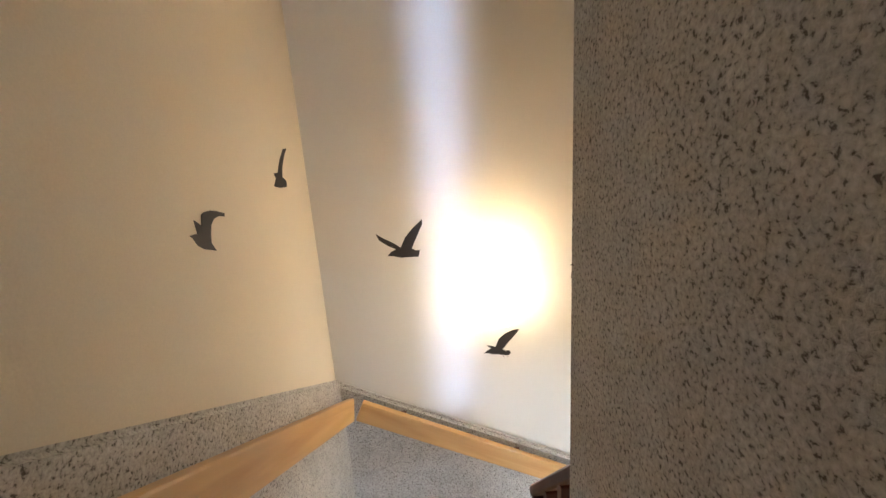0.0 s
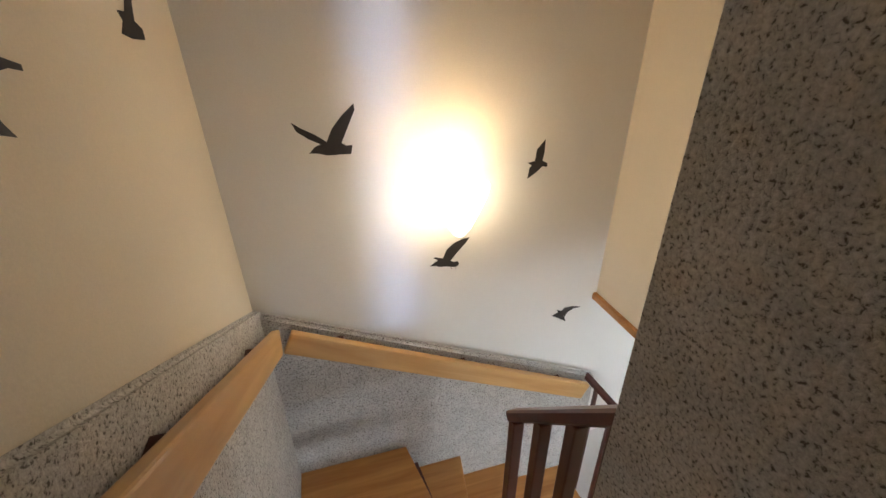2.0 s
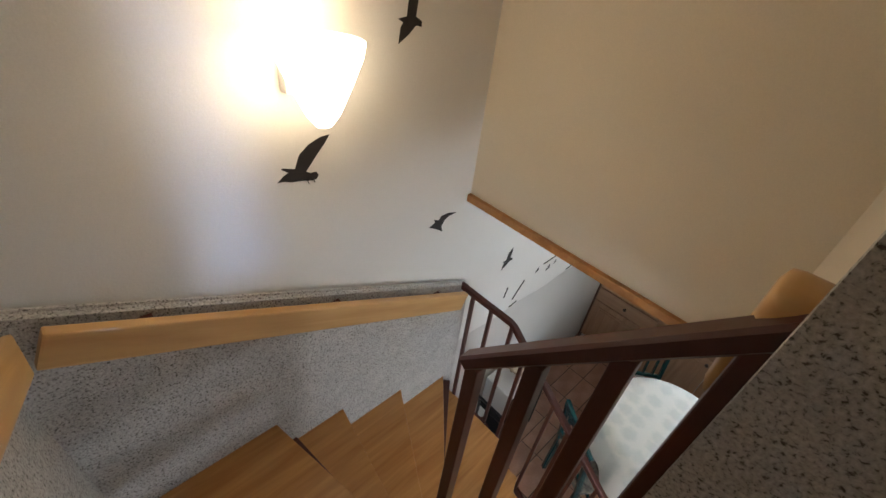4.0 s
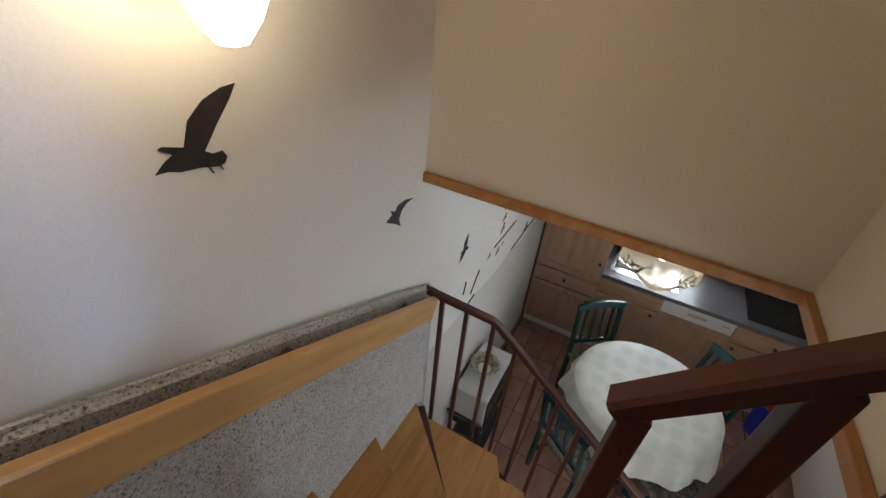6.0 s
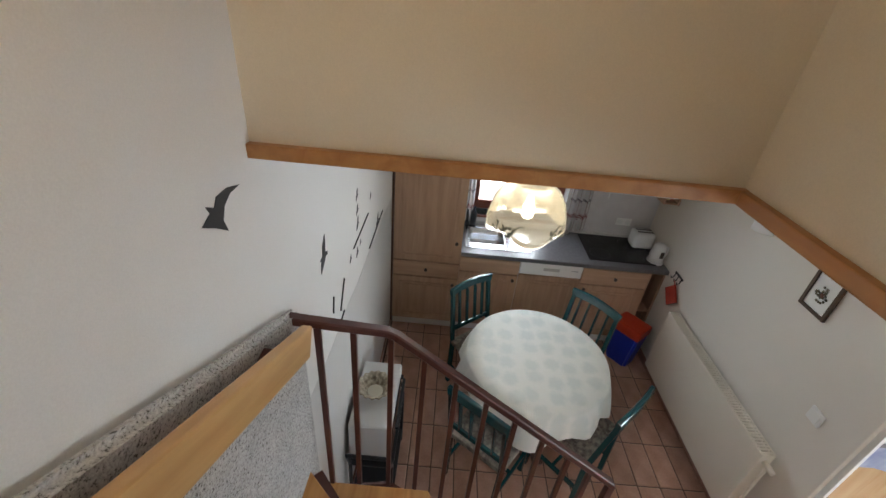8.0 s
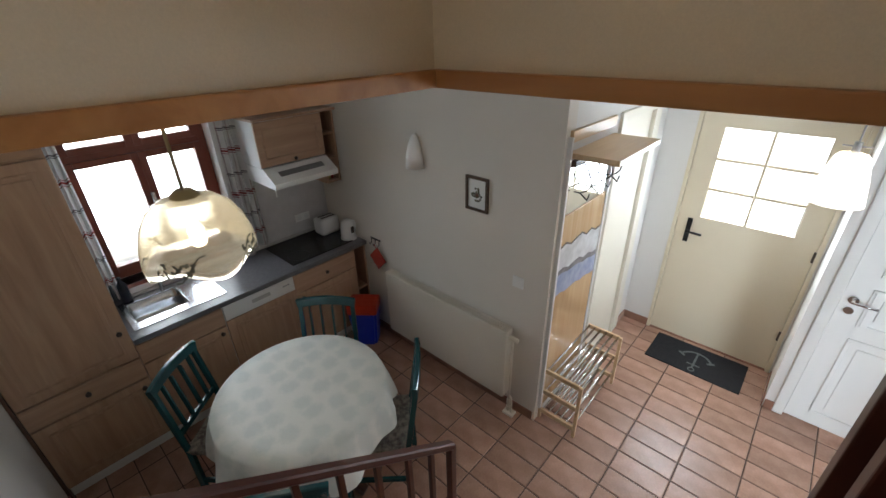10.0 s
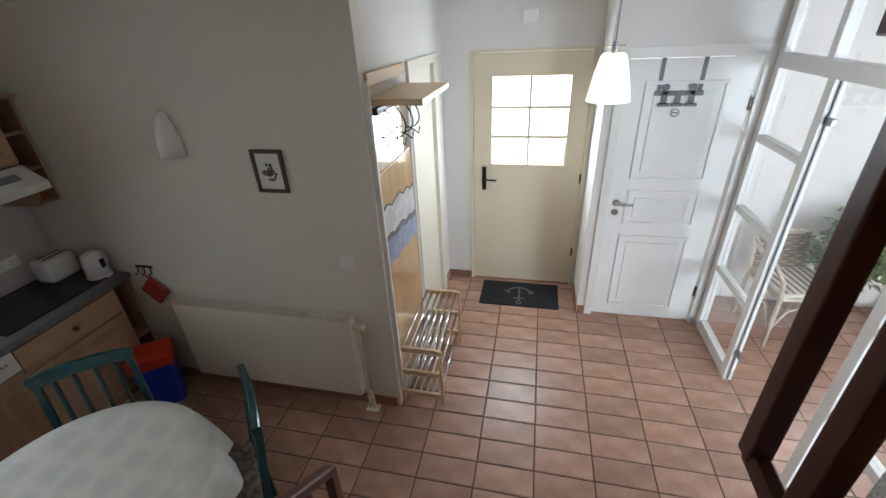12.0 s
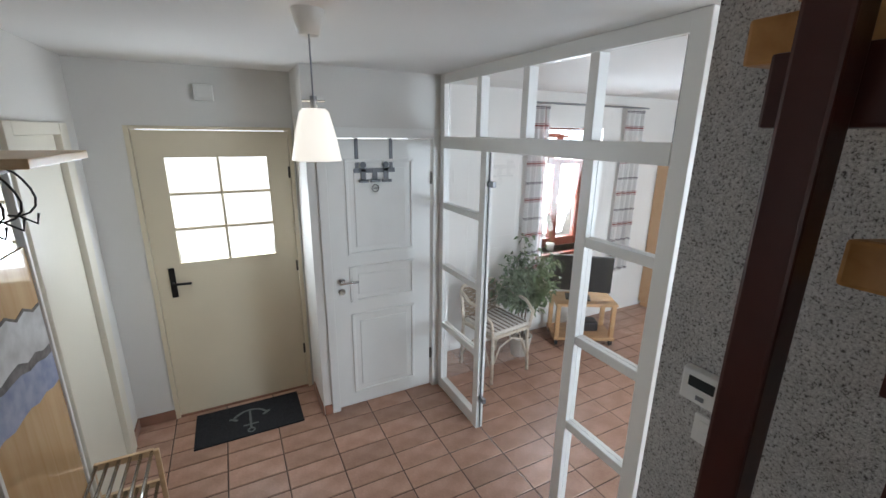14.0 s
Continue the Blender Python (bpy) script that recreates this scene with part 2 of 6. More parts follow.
def sweep(pts, w, h=None, seg=0):
    """A bar (w by h) or a round tube (radius w, seg sides) bent through the points, as one skin."""
    pts = [Vector(p) for p in pts]
    bm = bmesh.new()
    ref = Vector((0, 0, 1))
    rings = []
    for i, p in enumerate(pts):
        d = (pts[min(i + 1, len(pts) - 1)] - pts[max(i - 1, 0)]).normalized()
        side = ref.cross(d)
        if side.length < 0.05:
            side = Vector((1, 0, 0)).cross(d)
        side.normalize()
        up = d.cross(side)
        ref = up
        if seg:
            ring = [p + side * (w * math.cos(2 * math.pi * k / seg)) + up * (w * math.sin(2 * math.pi * k / seg)) for k in range(seg)]
        else:
            e = min(w, h) * 0.18
            a, b = w / 2, h / 2
            ring = [p + side * u + up * v for u, v in ((-a + e, -b), (a - e, -b), (a, -b + e), (a, b - e), (a - e, b), (-a + e, b), (-a, b - e), (-a, -b + e))]
        rings.append([bm.verts.new(q) for q in ring])
    n = len(rings[0])
    for a, b in zip(rings, rings[1:]):
        for k in range(n):
            bm.faces.new((a[k], a[(k + 1) % n], b[(k + 1) % n], b[k]))
    bm.faces.new(rings[0][::-1])
    bm.faces.new(rings[-1])
    bmesh.ops.recalc_face_normals(bm, faces=bm.faces)
    return bm


def to_object(name, bm, material, smooth=False):
    me = bpy.data.meshes.new(name)
    if smooth:
        for f in bm.faces:
            f.smooth = True
    bm.to_mesh(me)
    bm.free()
    me.materials.append(material)
    return new(name, me)


def part(name, bm, material, parent, label="", smooth=False):
    ob = to_object(name, bm, material, smooth)
    ob.parent = parent
    ob.matrix_parent_inverse = Matrix.Identity(4)
    if label:
        ob["label"] = label
    return ob


def thing(name, label, category, m=None, group="", kind=""):
    ob = new(name)
    ob.empty_display_size = 0.1
    if m is not None:
        ob.matrix_world = m
    return tagged(ob, label, category, group, kind)


def solid(name, bm, material, label, category, group="", kind="", smooth=False):
    return tagged(to_object(name, bm, material, smooth), label, category, group, kind)


def structure(name, bm, material, label="", category="wall"):
    return tagged(to_object(name, bm, material), label, category, kind="structure")


# ---- plan ----
BIRD_Y = 1.765      # face of the wall with the birds
LEFT_X = -0.13      # face of the stair's left wall
WELL_X = 1.33       # upper wall over the kitchen
WELL_Y = 0.704      # upper wall over the hall
CORE_X = 0.555       # stone-plaster face beside the first flight
KIT_X = 4.03        # window wall of the kitchen
RAD_Y = -0.62       # wall with the radiator
HALL_X = 1.69       # side wall of the hall
DOOR_Y = -2.285     # wall with the entrance door
WC_Y = -1.85        # wall with the white door
PART_X = -0.47      # glazed partition
CEIL = 2.42
UPPER = 2.63
TOP = 5.0
LIV_X = -4.6
RISE = 0.165

floor = structure("floor", B(LIV_X - 0.3, KIT_X + 0.3, DOOR_Y - 0.3, BIRD_Y + 0.3, -0.2, -0.004), GROUT, "terracotta tiled floor with dark joints", "floor")

# walls
structure("wall_birds", B(LEFT_X - 0.34, KIT_X + 0.3, BIRD_Y, BIRD_Y + 0.3, 0, TOP), WHITE_WALL, "smooth white wall with painted birds")
bm = B(LEFT_X - 0.34, LEFT_X, 0.24, BIRD_Y, 0, CEIL)
box(bm, LEFT_X - 0.34, LEFT_X, 0.205, BIRD_Y, CEIL, TOP)
box(bm, LEFT_X - 0.34, LEFT_X, -2.0, 0.205, UPPER, TOP)
structure("wall_stair", bm, CREAM_WALL, "cream wall beside the stairs")
bm = B(KIT_X, KIT_X + 0.3, RAD_Y - 0.1, 0.22, 0, CEIL)
box(bm, KIT_X, KIT_X + 0.3, 1.12, BIRD_Y, 0, CEIL)
box(bm, KIT_X, KIT_X + 0.3, 0.22, 1.12, 0, 1.0)
box(bm, KIT_X, KIT_X + 0.3, 0.22, 1.12, 2.24, CEIL)
structure("wall_kitchen", bm, WHITE_WALL, "white kitchen wall with a window opening")
structure("wall_radiator", B(HALL_X, KIT_X + 0.3, RAD_Y - 0.1, RAD_Y, 0, CEIL), BEIGE_WALL, "pale beige wall with radiator")
bm = B(HALL_X, HALL_X + 0.12, DOOR_Y, -2.08, 0, CEIL)
box(bm, HALL_X, HALL_X + 0.12, -1.34, RAD_Y - 0.1, 0, CEIL)
box(bm, HALL_X, HALL_X + 0.12, -2.08, -1.34, 2.03, CEIL)
structure("wall_hall", bm, WHITE_WALL, "white side wall of the hall")
bm = B(1.45, HALL_X + 0.12, DOOR_Y - 0.3, DOOR_Y, 0, CEIL)
box(bm, 0.3, 0.52, DOOR_Y - 0.3, DOOR_Y, 0, CEIL)
box(bm, 0.52, 1.45, DOOR_Y - 0.3, DOOR_Y, 2.04, CEIL)
structure("wall_entrance", bm, WHITE_WALL, "white wall round the entrance door")
bm = B(0.39, 0.49, DOOR_Y, WC_Y, 0, CEIL)
box(bm, PART_X - 0.03, -0.43, WC_Y - 0.1, WC_Y, 0, CEIL)
box(bm, -0.43, 0.39, WC_Y - 0.1, WC_Y, 2.04, CEIL)
structure("wall_closet", bm, WHITE_WALL, "white wall round the inner door")
# living room shell
WIN = (-2.55, -1.75)
bm = B(LIV_X, WIN[0], DOOR_Y - 0.3, DOOR_Y, 0, CEIL)
box(bm, WIN[1], PART_X - 0.03, DOOR_Y - 0.3, DOOR_Y, 0, CEIL)
box(bm, WIN[0], WIN[1], DOOR_Y - 0.3, DOOR_Y, 0, 0.85)
box(bm, WIN[0], WIN[1], DOOR_Y - 0.3, DOOR_Y, 2.1, CEIL)
structure("wall_living_window", bm, WHITE_WALL, "white living room wall with a window")
structure("wall_living_side", B(PART_X - 0.05, PART_X - 0.03, DOOR_Y, WC_Y - 0.1, 0, CEIL), WHITE_WALL, "white wall beside the glazed partition")
structure("wall_living_end", B(LIV_X - 0.3, LIV_X, DOOR_Y - 0.3, BIRD_Y + 0.3, 0, CEIL), WHITE_WALL, "white end wall of the living room")
# back wall out of view, opened for a window added as light source
bm = B(LIV_X, -3.4, BIRD_Y, BIRD_Y + 0.3, 0, CEIL)
box(bm, -1.8, LEFT_X - 0.34, BIRD_Y, BIRD_Y + 0.3, 0, CEIL)
box(bm, -3.4, -1.8, BIRD_Y, BIRD_Y + 0.3, 2.15, CEIL)
box(bm, -3.4, -1.8, BIRD_Y, BIRD_Y + 0.3, 0, 0.3)
structure("wall_living_back", bm, WHITE_WALL, "white back wall of the living room, opened for an added window")
# outer closing wall of the hidden rooms
structure("wall_side_room", B(HALL_X + 0.12, KIT_X + 0.3, DOOR_Y - 0.3, DOOR_Y - 0.2, 0, CEIL), WHITE_WALL, "plain outer wall")
structure("wall_side_east", B(KIT_X + 0.2, KIT_X + 0.3, DOOR_Y - 0.2, RAD_Y - 0.1, 0, CEIL), WHITE_WALL, "plain outer wall")

# ceiling over the ground floor, open over the stairs
bm = B(LIV_X - 0.3, LEFT_X - 0.34, DOOR_Y - 0.3, BIRD_Y + 0.3, CEIL, UPPER)
box(bm, LEFT_X - 0.34, KIT_X + 0.3, DOOR_Y - 0.3, 0.1, CEIL, UPPER)
box(bm, CORE_X + 0.02, KIT_X + 0.3, 0.1, WELL_Y - 0.006, CEIL, UPPER)
box(bm, WELL_X + 0.006, KIT_X + 0.3, WELL_Y - 0.006, BIRD_Y, CEIL, UPPER)
structure("ceiling", bm, CEILING, "white plastered ceiling", "ceiling")
structure("ceiling_upper", B(LEFT_X - 0.34, KIT_X + 0.3, DOOR_Y, BIRD_Y + 0.3, TOP, TOP + 0.2), CEILING, "white ceiling over the stairwell", "ceiling")
# upper walls round the stairwell
structure("wall_well_east", B(WELL_X, WELL_X + 0.15, WELL_Y - 0.15, BIRD_Y, UPPER - 0.18, TOP), CREAM_WALL, "cream wall over the stairwell")
structure("wall_well_south", B(CORE_X + 0.012, WELL_X, WELL_Y - 0.15, WELL_Y, UPPER - 0.18, TOP), CREAM_WALL, "cream wall over the stairwell")
structure("wall_core", B(CORE_X, CORE_X + 0.012, -2.0, 0.745, CEIL + 0.006, TOP), STONE, "rough coloured-grain plaster wall")
bm = B(LEFT_X, 0.33, -2.1, -2.0, UPPER, TOP)
box(bm, 0.47, CORE_X, -2.1, -2.0, UPPER, TOP)
box(bm, 0.33, 0.47, -2.1, -2.0, 4.7, TOP)
structure("wall_landing", bm, CREAM_WALL, "plain cream wall of the landing with a door left ajar")
structure("ceiling_landing", B(LEFT_X, CORE_X, -2.0, 0.1, UPPER - 0.01, UPPER + 0.004), TREAD, "wooden landing floor", "floor")
# stone plaster dado, sloping with the stairs
def slab(pts, axis, at, depth):
    """A polygon of (along, height) on a wall, pulled out by depth."""
    bm = bmesh.new()
    f = bm.faces.new([bm.verts.new((at, a, z) if axis == "x" else (a, at, z)) for a, z in pts])
    r = bmesh.ops.extrude_face_region(bm, geom=[f])
    bmesh.ops.translate(bm, vec=(depth, 0, 0) if axis == "x" else (0, depth, 0), verts=[v for v in r["geom"] if isinstance(v, bmesh.types.BMVert)])
    bmesh.ops.recalc_face_normals(bm, faces=bm.faces)
    return bm


bm = slab([(0.24, 0), (BIRD_Y, 0), (BIRD_Y, 2.66), (0.205, 3.505), (0.205, CEIL), (0.24, CEIL)], "x", LEFT_X, 0.025)
bmesh.ops.bevel(bm, geom=[e for e in bm.edges if min(v.co.z for v in e.verts) > 2.5], offset=0.012, segments=3, affect="EDGES")
structure("wall_stone_left", bm, STONE, "rough grey coloured-grain plaster beside the stairs")
structure("wall_stone_landing", B(LEFT_X, LEFT_X + 0.025, -2.0, 0.205, UPPER, 3.505), STONE, "rough grey coloured-grain plaster of the landing")
bm = slab([(LEFT_X + 0.025, 0), (1.39, 0), (1.39, 1.945), (LEFT_X + 0.025, 2.653)], "y", BIRD_Y, -0.035)
bmesh.ops.bevel(bm, geom=[e for e in bm.edges if min(v.co.z for v in e.verts) > 1.9], offset=0.014, segments=3, affect="EDGES")
structure("wall_stone_back", bm, STONE, "rough grey coloured-grain plaster below the birds")

# pine trim along the opening
def trim(a, b):
    bm = bmesh.new()
    bar(bm, a, b, 0.02, 0.032, 0.003)
    return bm

structure("trim", trim((WELL_X - 0.011, WELL_Y, 2.436), (WELL_X - 0.011, BIRD_Y, 2.436)), PINE, "knotty pine edge trim", "trim")
structure("trim", trim((CORE_X, WELL_Y + 0.011, 2.436), (WELL_X - 0.022, WELL_Y + 0.011, 2.436)), PINE, "knotty pine edge trim", "trim")

# ---- staircase ----
NOSES = {16: ((-0.13, 0.16), (0.50, 0.53)), 15: ((-0.13, 0.46), (0.50, 0.64)), 14: ((-0.13, 0.76), (0.50, 0.745)), 13: ((-0.13, 1.06), (0.50, 0.85)),
         12: ((-0.13, 1.38), (0.50, 0.96)), 11: ((0.375, 1.765), (0.52, 1.05)), 10: ((0.66, 1.765), (0.56, 1.08)), 9: ((1.00, 1.765), (0.65, 1.10)),
         8: ((1.33, 1.765), (0.74, 1.10)), 7: ((1.37, 1.30), (0.77, 0.96)), 6: ((1.37, 1.13), (0.77, 0.86)), 5: ((1.37, 0.96), (0.77, 0.76)),
         4: ((1.37, 0.80), (0.77, 0.66)), 3: ((1.37, 0.64), (0.77, 0.56)), 2: ((1.37, 0.48), (0.77, 0.45)), 1: ((1.37, 0.32), (0.77, 0.32))}


def level(k):
    """Height of the top of tread k."""
    return RISE * k - (0.065 if 1 < k < 11 else 0.05 if k == 11 else 0.025 if k == 12 else 0.012 if k > 12 else 0.0)


stairs = thing("staircase", "winding staircase of orange beech treads on dark red steel", "stairs")
for k in range(1, 16):
    (o0, i0), (o1, i1) = NOSES[k], NOSES[k + 1]
    o1, i1 = Vector(o1), Vector(i1)
    i1 = i1 + (i1 - Vector(i0)).normalized() * (0.095 if k > 11 else 0.06 if k == 11 else 0.04)
    if k not in (11, 7):
        o1 = o1 + (o1 - Vector(o0)).normalized() * 0.03
    pts = [Vector(o0)]
    if k == 11:
        pts.append(Vector((-0.13, 1.765)))
    if k == 7:
        pts.append(Vector((1.37, 1.765)))
    pts += [o1, i1, Vector(i0)]
    pts = [(max(p.x, -0.115), min(p.y, 1.75)) for p in pts]
    part("tread", prism(pts, level(k) - 0.04, level(k), 0.004), TREAD, stairs)
# steel frame of the staircase
HANG = [(0.580, 1.066), (0.582, 0.955), (0.584, 0.850), (0.586, 0.750)]


def rail_top(y):
    return 2.673 + (1.075 - y) * 1.12


for i, (x, y) in enumerate(HANG):
    part("post", B(x - 0.015, x + 0.015, y - 0.015, y + 0.015, 1.645 + 0.012 * i, rail_top(y) - 0.03, 0.003), RED_STEEL, stairs, "dark red square steel post")
part("upper_handrail", sweep([(0.580, 1.087, rail_top(1.087) - 0.015), (0.588, 0.725, rail_top(0.725) - 0.015)], 0.038, 0.03), RED_STEEL, stairs, "dark red flat steel handrail")
part("bottom_bar", sweep([(0.580, 1.066, 1.655), (0.586, 0.75, 1.685)], 0.026, 0.03), RED_STEEL, stairs, "dark red steel bar")
for k in (15, 14, 13, 12, 11):
    (o, i) = NOSES[k]
    zz = level(k) - 0.04
    part("bracket", B(0.50, 0.552, i[1] - 0.15, i[1] + 0.035, zz - 0.055, zz, 0.003), RED_STEEL, stairs, "dark red steel bracket under the tread")
    bm = bmesh.new()
    bar(bm, (o[0] + 0.03, o[1] - 0.10, zz - 0.025), (0.5, i[1] - 0.10, zz - 0.025), 0.03, 0.045, 0.003)
    part("tread_beam", bm, RED_STEEL, stairs, "dark red steel beam under the tread")
bm = B(0.588, 0.66, 0.712, 0.775, 2.90, 3.062, 0.016)
part("rail_block", bm, PLANK, stairs, "orange beech end block of the handrail", True)
# outer balustrade of the lower flight
RAIL = [(1.345, 1.745, 1.945), (1.455, 1.47, 1.825), (1.40, 0.60, 1.20)]
part("lower_handrail", sweep([RAIL[0], Vector(RAIL[0]).lerp(Vector(RAIL[1]), 0.95), Vector(RAIL[1]).lerp(Vector(RAIL[2]), 0.015), RAIL[2]], 0.036, 0.026), RED_STEEL, stairs, "dark red flat steel handrail")


def along(t):
    """A place on the lower handrail, t from 0 to 2."""
    a, b = (RAIL[0], RAIL[1]) if t <= 1 else (RAIL[1], RAIL[2])
    return Vector(a).lerp(Vector(b), t if t <= 1 else t - 1)


for t in (0.25, 0.6, 1.0, 1.13, 1.26, 1.39, 1.52, 1.65, 1.78, 1.89):
    p = along(t)
    part("baluster", B(p.x - 0.009, p.x + 0.009, p.y - 0.009, p.y + 0.009, p.z - 0.86, p.z - 0.01, 0.002), RED_STEEL, stairs)
p = along(2.0)
part("newel", B(p.x - 0.014, p.x + 0.014, p.y - 0.014, p.y + 0.014, 0.0, p.z, 0.003), RED_STEEL, stairs, "dark red square steel newel")
for a, b in zip(RAIL, RAIL[1:]):
    bm = bmesh.new()
    bar(bm, Vector(a) - Vector((0, 0, 0.89)), Vector(b) - Vector((0, 0, 0.89)), 0.012, 0.06, 0.002)
    part("stringer", bm, RED_STEEL, stairs, "dark red flat steel stringer")
for k in range(2, 9):
    (o, i) = NOSES[k]
    bm = bmesh.new()
    bar(bm, (i[0], i[1] + 0.06, level(k) - 0.065), (o[0], o[1] + 0.06 if k < 8 else o[1] - 0.05, level(k) - 0.065), 0.04, 0.05, 0.003)
    part("tread_beam", bm, RED_STEEL, stairs)

# wooden handrail planks on the dado
def plank(a, b, label):
    rail = thing("handrail", label, "handrail")
    bm = bmesh.new()
    bar(bm, (-(Vector(b) - Vector(a)).length / 2, 0, 0), ((Vector(b) - Vector(a)).length / 2, 0, 0), 0.03, 0.092, 0.006)
    d = (Vector(b) - Vector(a))
    side = Vector((0, 0, 1)).cross(d).normalized()
    up = d.normalized().cross(side)
    c = (Vector(a) + Vector(b)) / 2
    ob = part("plank", bm, PLANK, rail)
    x = d.normalized()
    ob.matrix_basis = Matrix(((x.x, side.x, up.x, c.x), (x.y, side.y, up.y, c.y), (x.z, side.z, up.z, c.z), (0, 0, 0, 1)))
    return rail, x, side


rail, x, side = plank((-0.055, 0.0, 3.49), (-0.055, 1.66, 2.574), "orange beech plank handrail on the cream wall")
for y in (0.3, 0.9, 1.45):
    z = 3.49 - y * 0.552
    part("bracket", B(-0.108, -0.068, y - 0.02, y + 0.02, z - 0.03, z + 0.03, 0.004), RED_STEEL, rail, "steel spacer")
rail, x, side = plank((-0.025, 1.685, 2.553), (1.305, 1.685, 1.905), "orange beech plank handrail below the birds")
for x0 in (0.15, 0.65, 1.15):
    z = 2.553 - (x0 + 0.025) * 0.487
    part("bracket", B(x0 - 0.02, x0 + 0.02, 1.699, 1.735, z - 0.03, z + 0.03, 0.004), RED_STEEL, rail, "steel spacer")

# ---- painted birds ----
BLACK_PAINT = mat("black_wall_paint", (0.025, 0.02, 0.02), 0.7, vary=0.3, vscale=30, bump=0.2, bscale=120)
GREY_PAINT = mat("grey_wall_paint", (0.62, 0.60, 0.57), 0.85, vary=0.04, vscale=2, bump=0.3, bscale=130)
GLIDE = [(0, 108), (27, 89), (67, 66), (96, 44), (117, 84), (150, 120), (191, 155), (192, 136), (162, 78), (141, 37), (155, 28), (174, 28), (167, 0), (132, 1), (93, 1), (64, 10), (39, 12), (57, 30), (77, 38), (43, 56), (11, 81)]
FLAP = [(0, 19), (19, 34), (33, 40), (14, 54), (21, 56), (52, 46), (68, 83), (98, 107), (133, 120), (160, 122), (145, 101), (115, 69), (83, 31), (96, 23), (113, 23), (119, 12), (112, 1), (99, 0), (65, 8), (37, 11), (19, 18)]
BANK = [(64, 143), (65, 100), (60, 65), (82, 53), (82, 39), (61, 43), (40, 23), (4, 0), (9, 40), (17, 51), (0, 61), (29, 66), (33, 108)]
TURN_BIRD = [(151, 63), (152, 70), (122, 79), (94, 85), (66, 85), (56, 81), (49, 61), (25, 76), (27, 61), (29, 49), (0, 50), (9, 44), (22, 26), (42, 14), (87, 0), (73, 20), (77, 37), (86, 56), (102, 66), (126, 68)]
EDGE_BIRD = [(169, 124), (133, 122), (82, 86), (49, 50), (13, 51), (26, 34), (0, 13), (47, 3), (114, 0), (118, 20), (84, 34), (101, 67), (133, 99)]
FAR_BIRD = [(150, 70), (104, 83), (62, 82), (49, 66), (23, 79), (32, 62), (0, 49), (40, 27), (79, 0), (69, 29), (83, 54), (109, 68)]


def bird(shape, a0, a1, z0, z1, wall="far", flip=1, label="black painted gull silhouette on the white wall"):
    """A flat painted silhouette that fills a box on the far wall or on the left wall."""
    us, vs = [p[0] * flip for p in shape], [p[1] for p in shape]
    pts = [(a0 + (a1 - a0) * (u - min(us)) / (max(us) - min(us)), z0 + (z1 - z0) * (v - min(vs)) / (max(vs) - min(vs))) for u, v in zip(us, vs)]
    bm = slab(pts, "y", BIRD_Y, -0.0015) if wall == "far" else slab(pts, "x", LEFT_X, 0.0015)
    bmesh.ops.triangulate(bm, faces=bm.faces)
    return solid("painted_bird", bm, BLACK_PAINT, label, "wall painting", "painted birds")


bird(GLIDE, 0.113, 0.305, 3.191, 3.346)
bird(BANK, 0.914, 0.996, 3.043, 3.186)
gull = bird(FLAP, 0.532, 0.692, 2.708, 2.830)
for x in (0.612, 0.630):
    bm = bmesh.new()
    bar(bm, (x, BIRD_Y - 0.0008, 2.722), (x + 0.008, BIRD_Y - 0.0008, 2.700), 0.0014, 0.005, 0, up=(0, 1, 0))
    part("leg", bm, BLACK_PAINT, gull)
bird(FAR_BIRD, 1.106, 1.256, 2.313, 2.396)
bird(BANK, 1.697, 1.787, 1.843, 1.977)
bird(TURN_BIRD, 0.902, 1.054, 3.442, 3.528, "left")
bird(EDGE_BIRD, 1.397, 1.566, 3.530, 3.654, "left")
for x, z, w, q in ((2.29, 1.90, 0.05, 0.06), (2.29, 1.82, 0.05, 0.05), (2.29, 1.745, 0.06, 0.07), (2.62, 1.745, 0.04, 0.04), (2.266, 1.59, 0.05, 0.05), (2.34, 1.605, 0.03, 0.03), (2.84, 1.475, 0.10, 0.09), (2.126, 1.637, 0.04, 0.04)):
    bird(BANK, x - w / 2, x + w / 2, z - q / 2, z + q / 2, label="small black painted gull far off on the white wall")
# painted mooring posts, grass and dune
for (x0, z0), (x1, z1) in (((2.18, 1.66), (2.54, 1.675)), ((2.56, 1.43), (3.03, 1.455)), ((1.99, 1.62), (1.905, 1.50)), ((1.818, 1.649), (1.80, 1.574)), ((1.893, 1.44), (1.965, 1.455))):
    bm = bmesh.new()
    bar(bm, (x0, BIRD_Y - 0.001, z0), (x1, BIRD_Y - 0.001, z1), 0.0015, 0.011, 0, up=(0, 1, 0))
    solid("painted_post", bm, BLACK_PAINT, "thin black painted mooring post on the white wall", "wall painting", "painted posts")
bm = bmesh.new()
top = [(1.362 + i * 0.107, 1.445 - 0.004 * i + 0.009 * math.sin(i * 1.3)) for i in range(21)]
top[-1] = (3.478, 1.34)
bm = slab([(1.362, 0.0), (3.478, 0.0)] + top[::-1], "y", BIRD_Y, -0.001)
bmesh.ops.triangulate(bm, faces=bm.faces)
solid("painted_dune", bm, GREY_PAINT, "pale grey painted dune on the white wall", "wall painting")

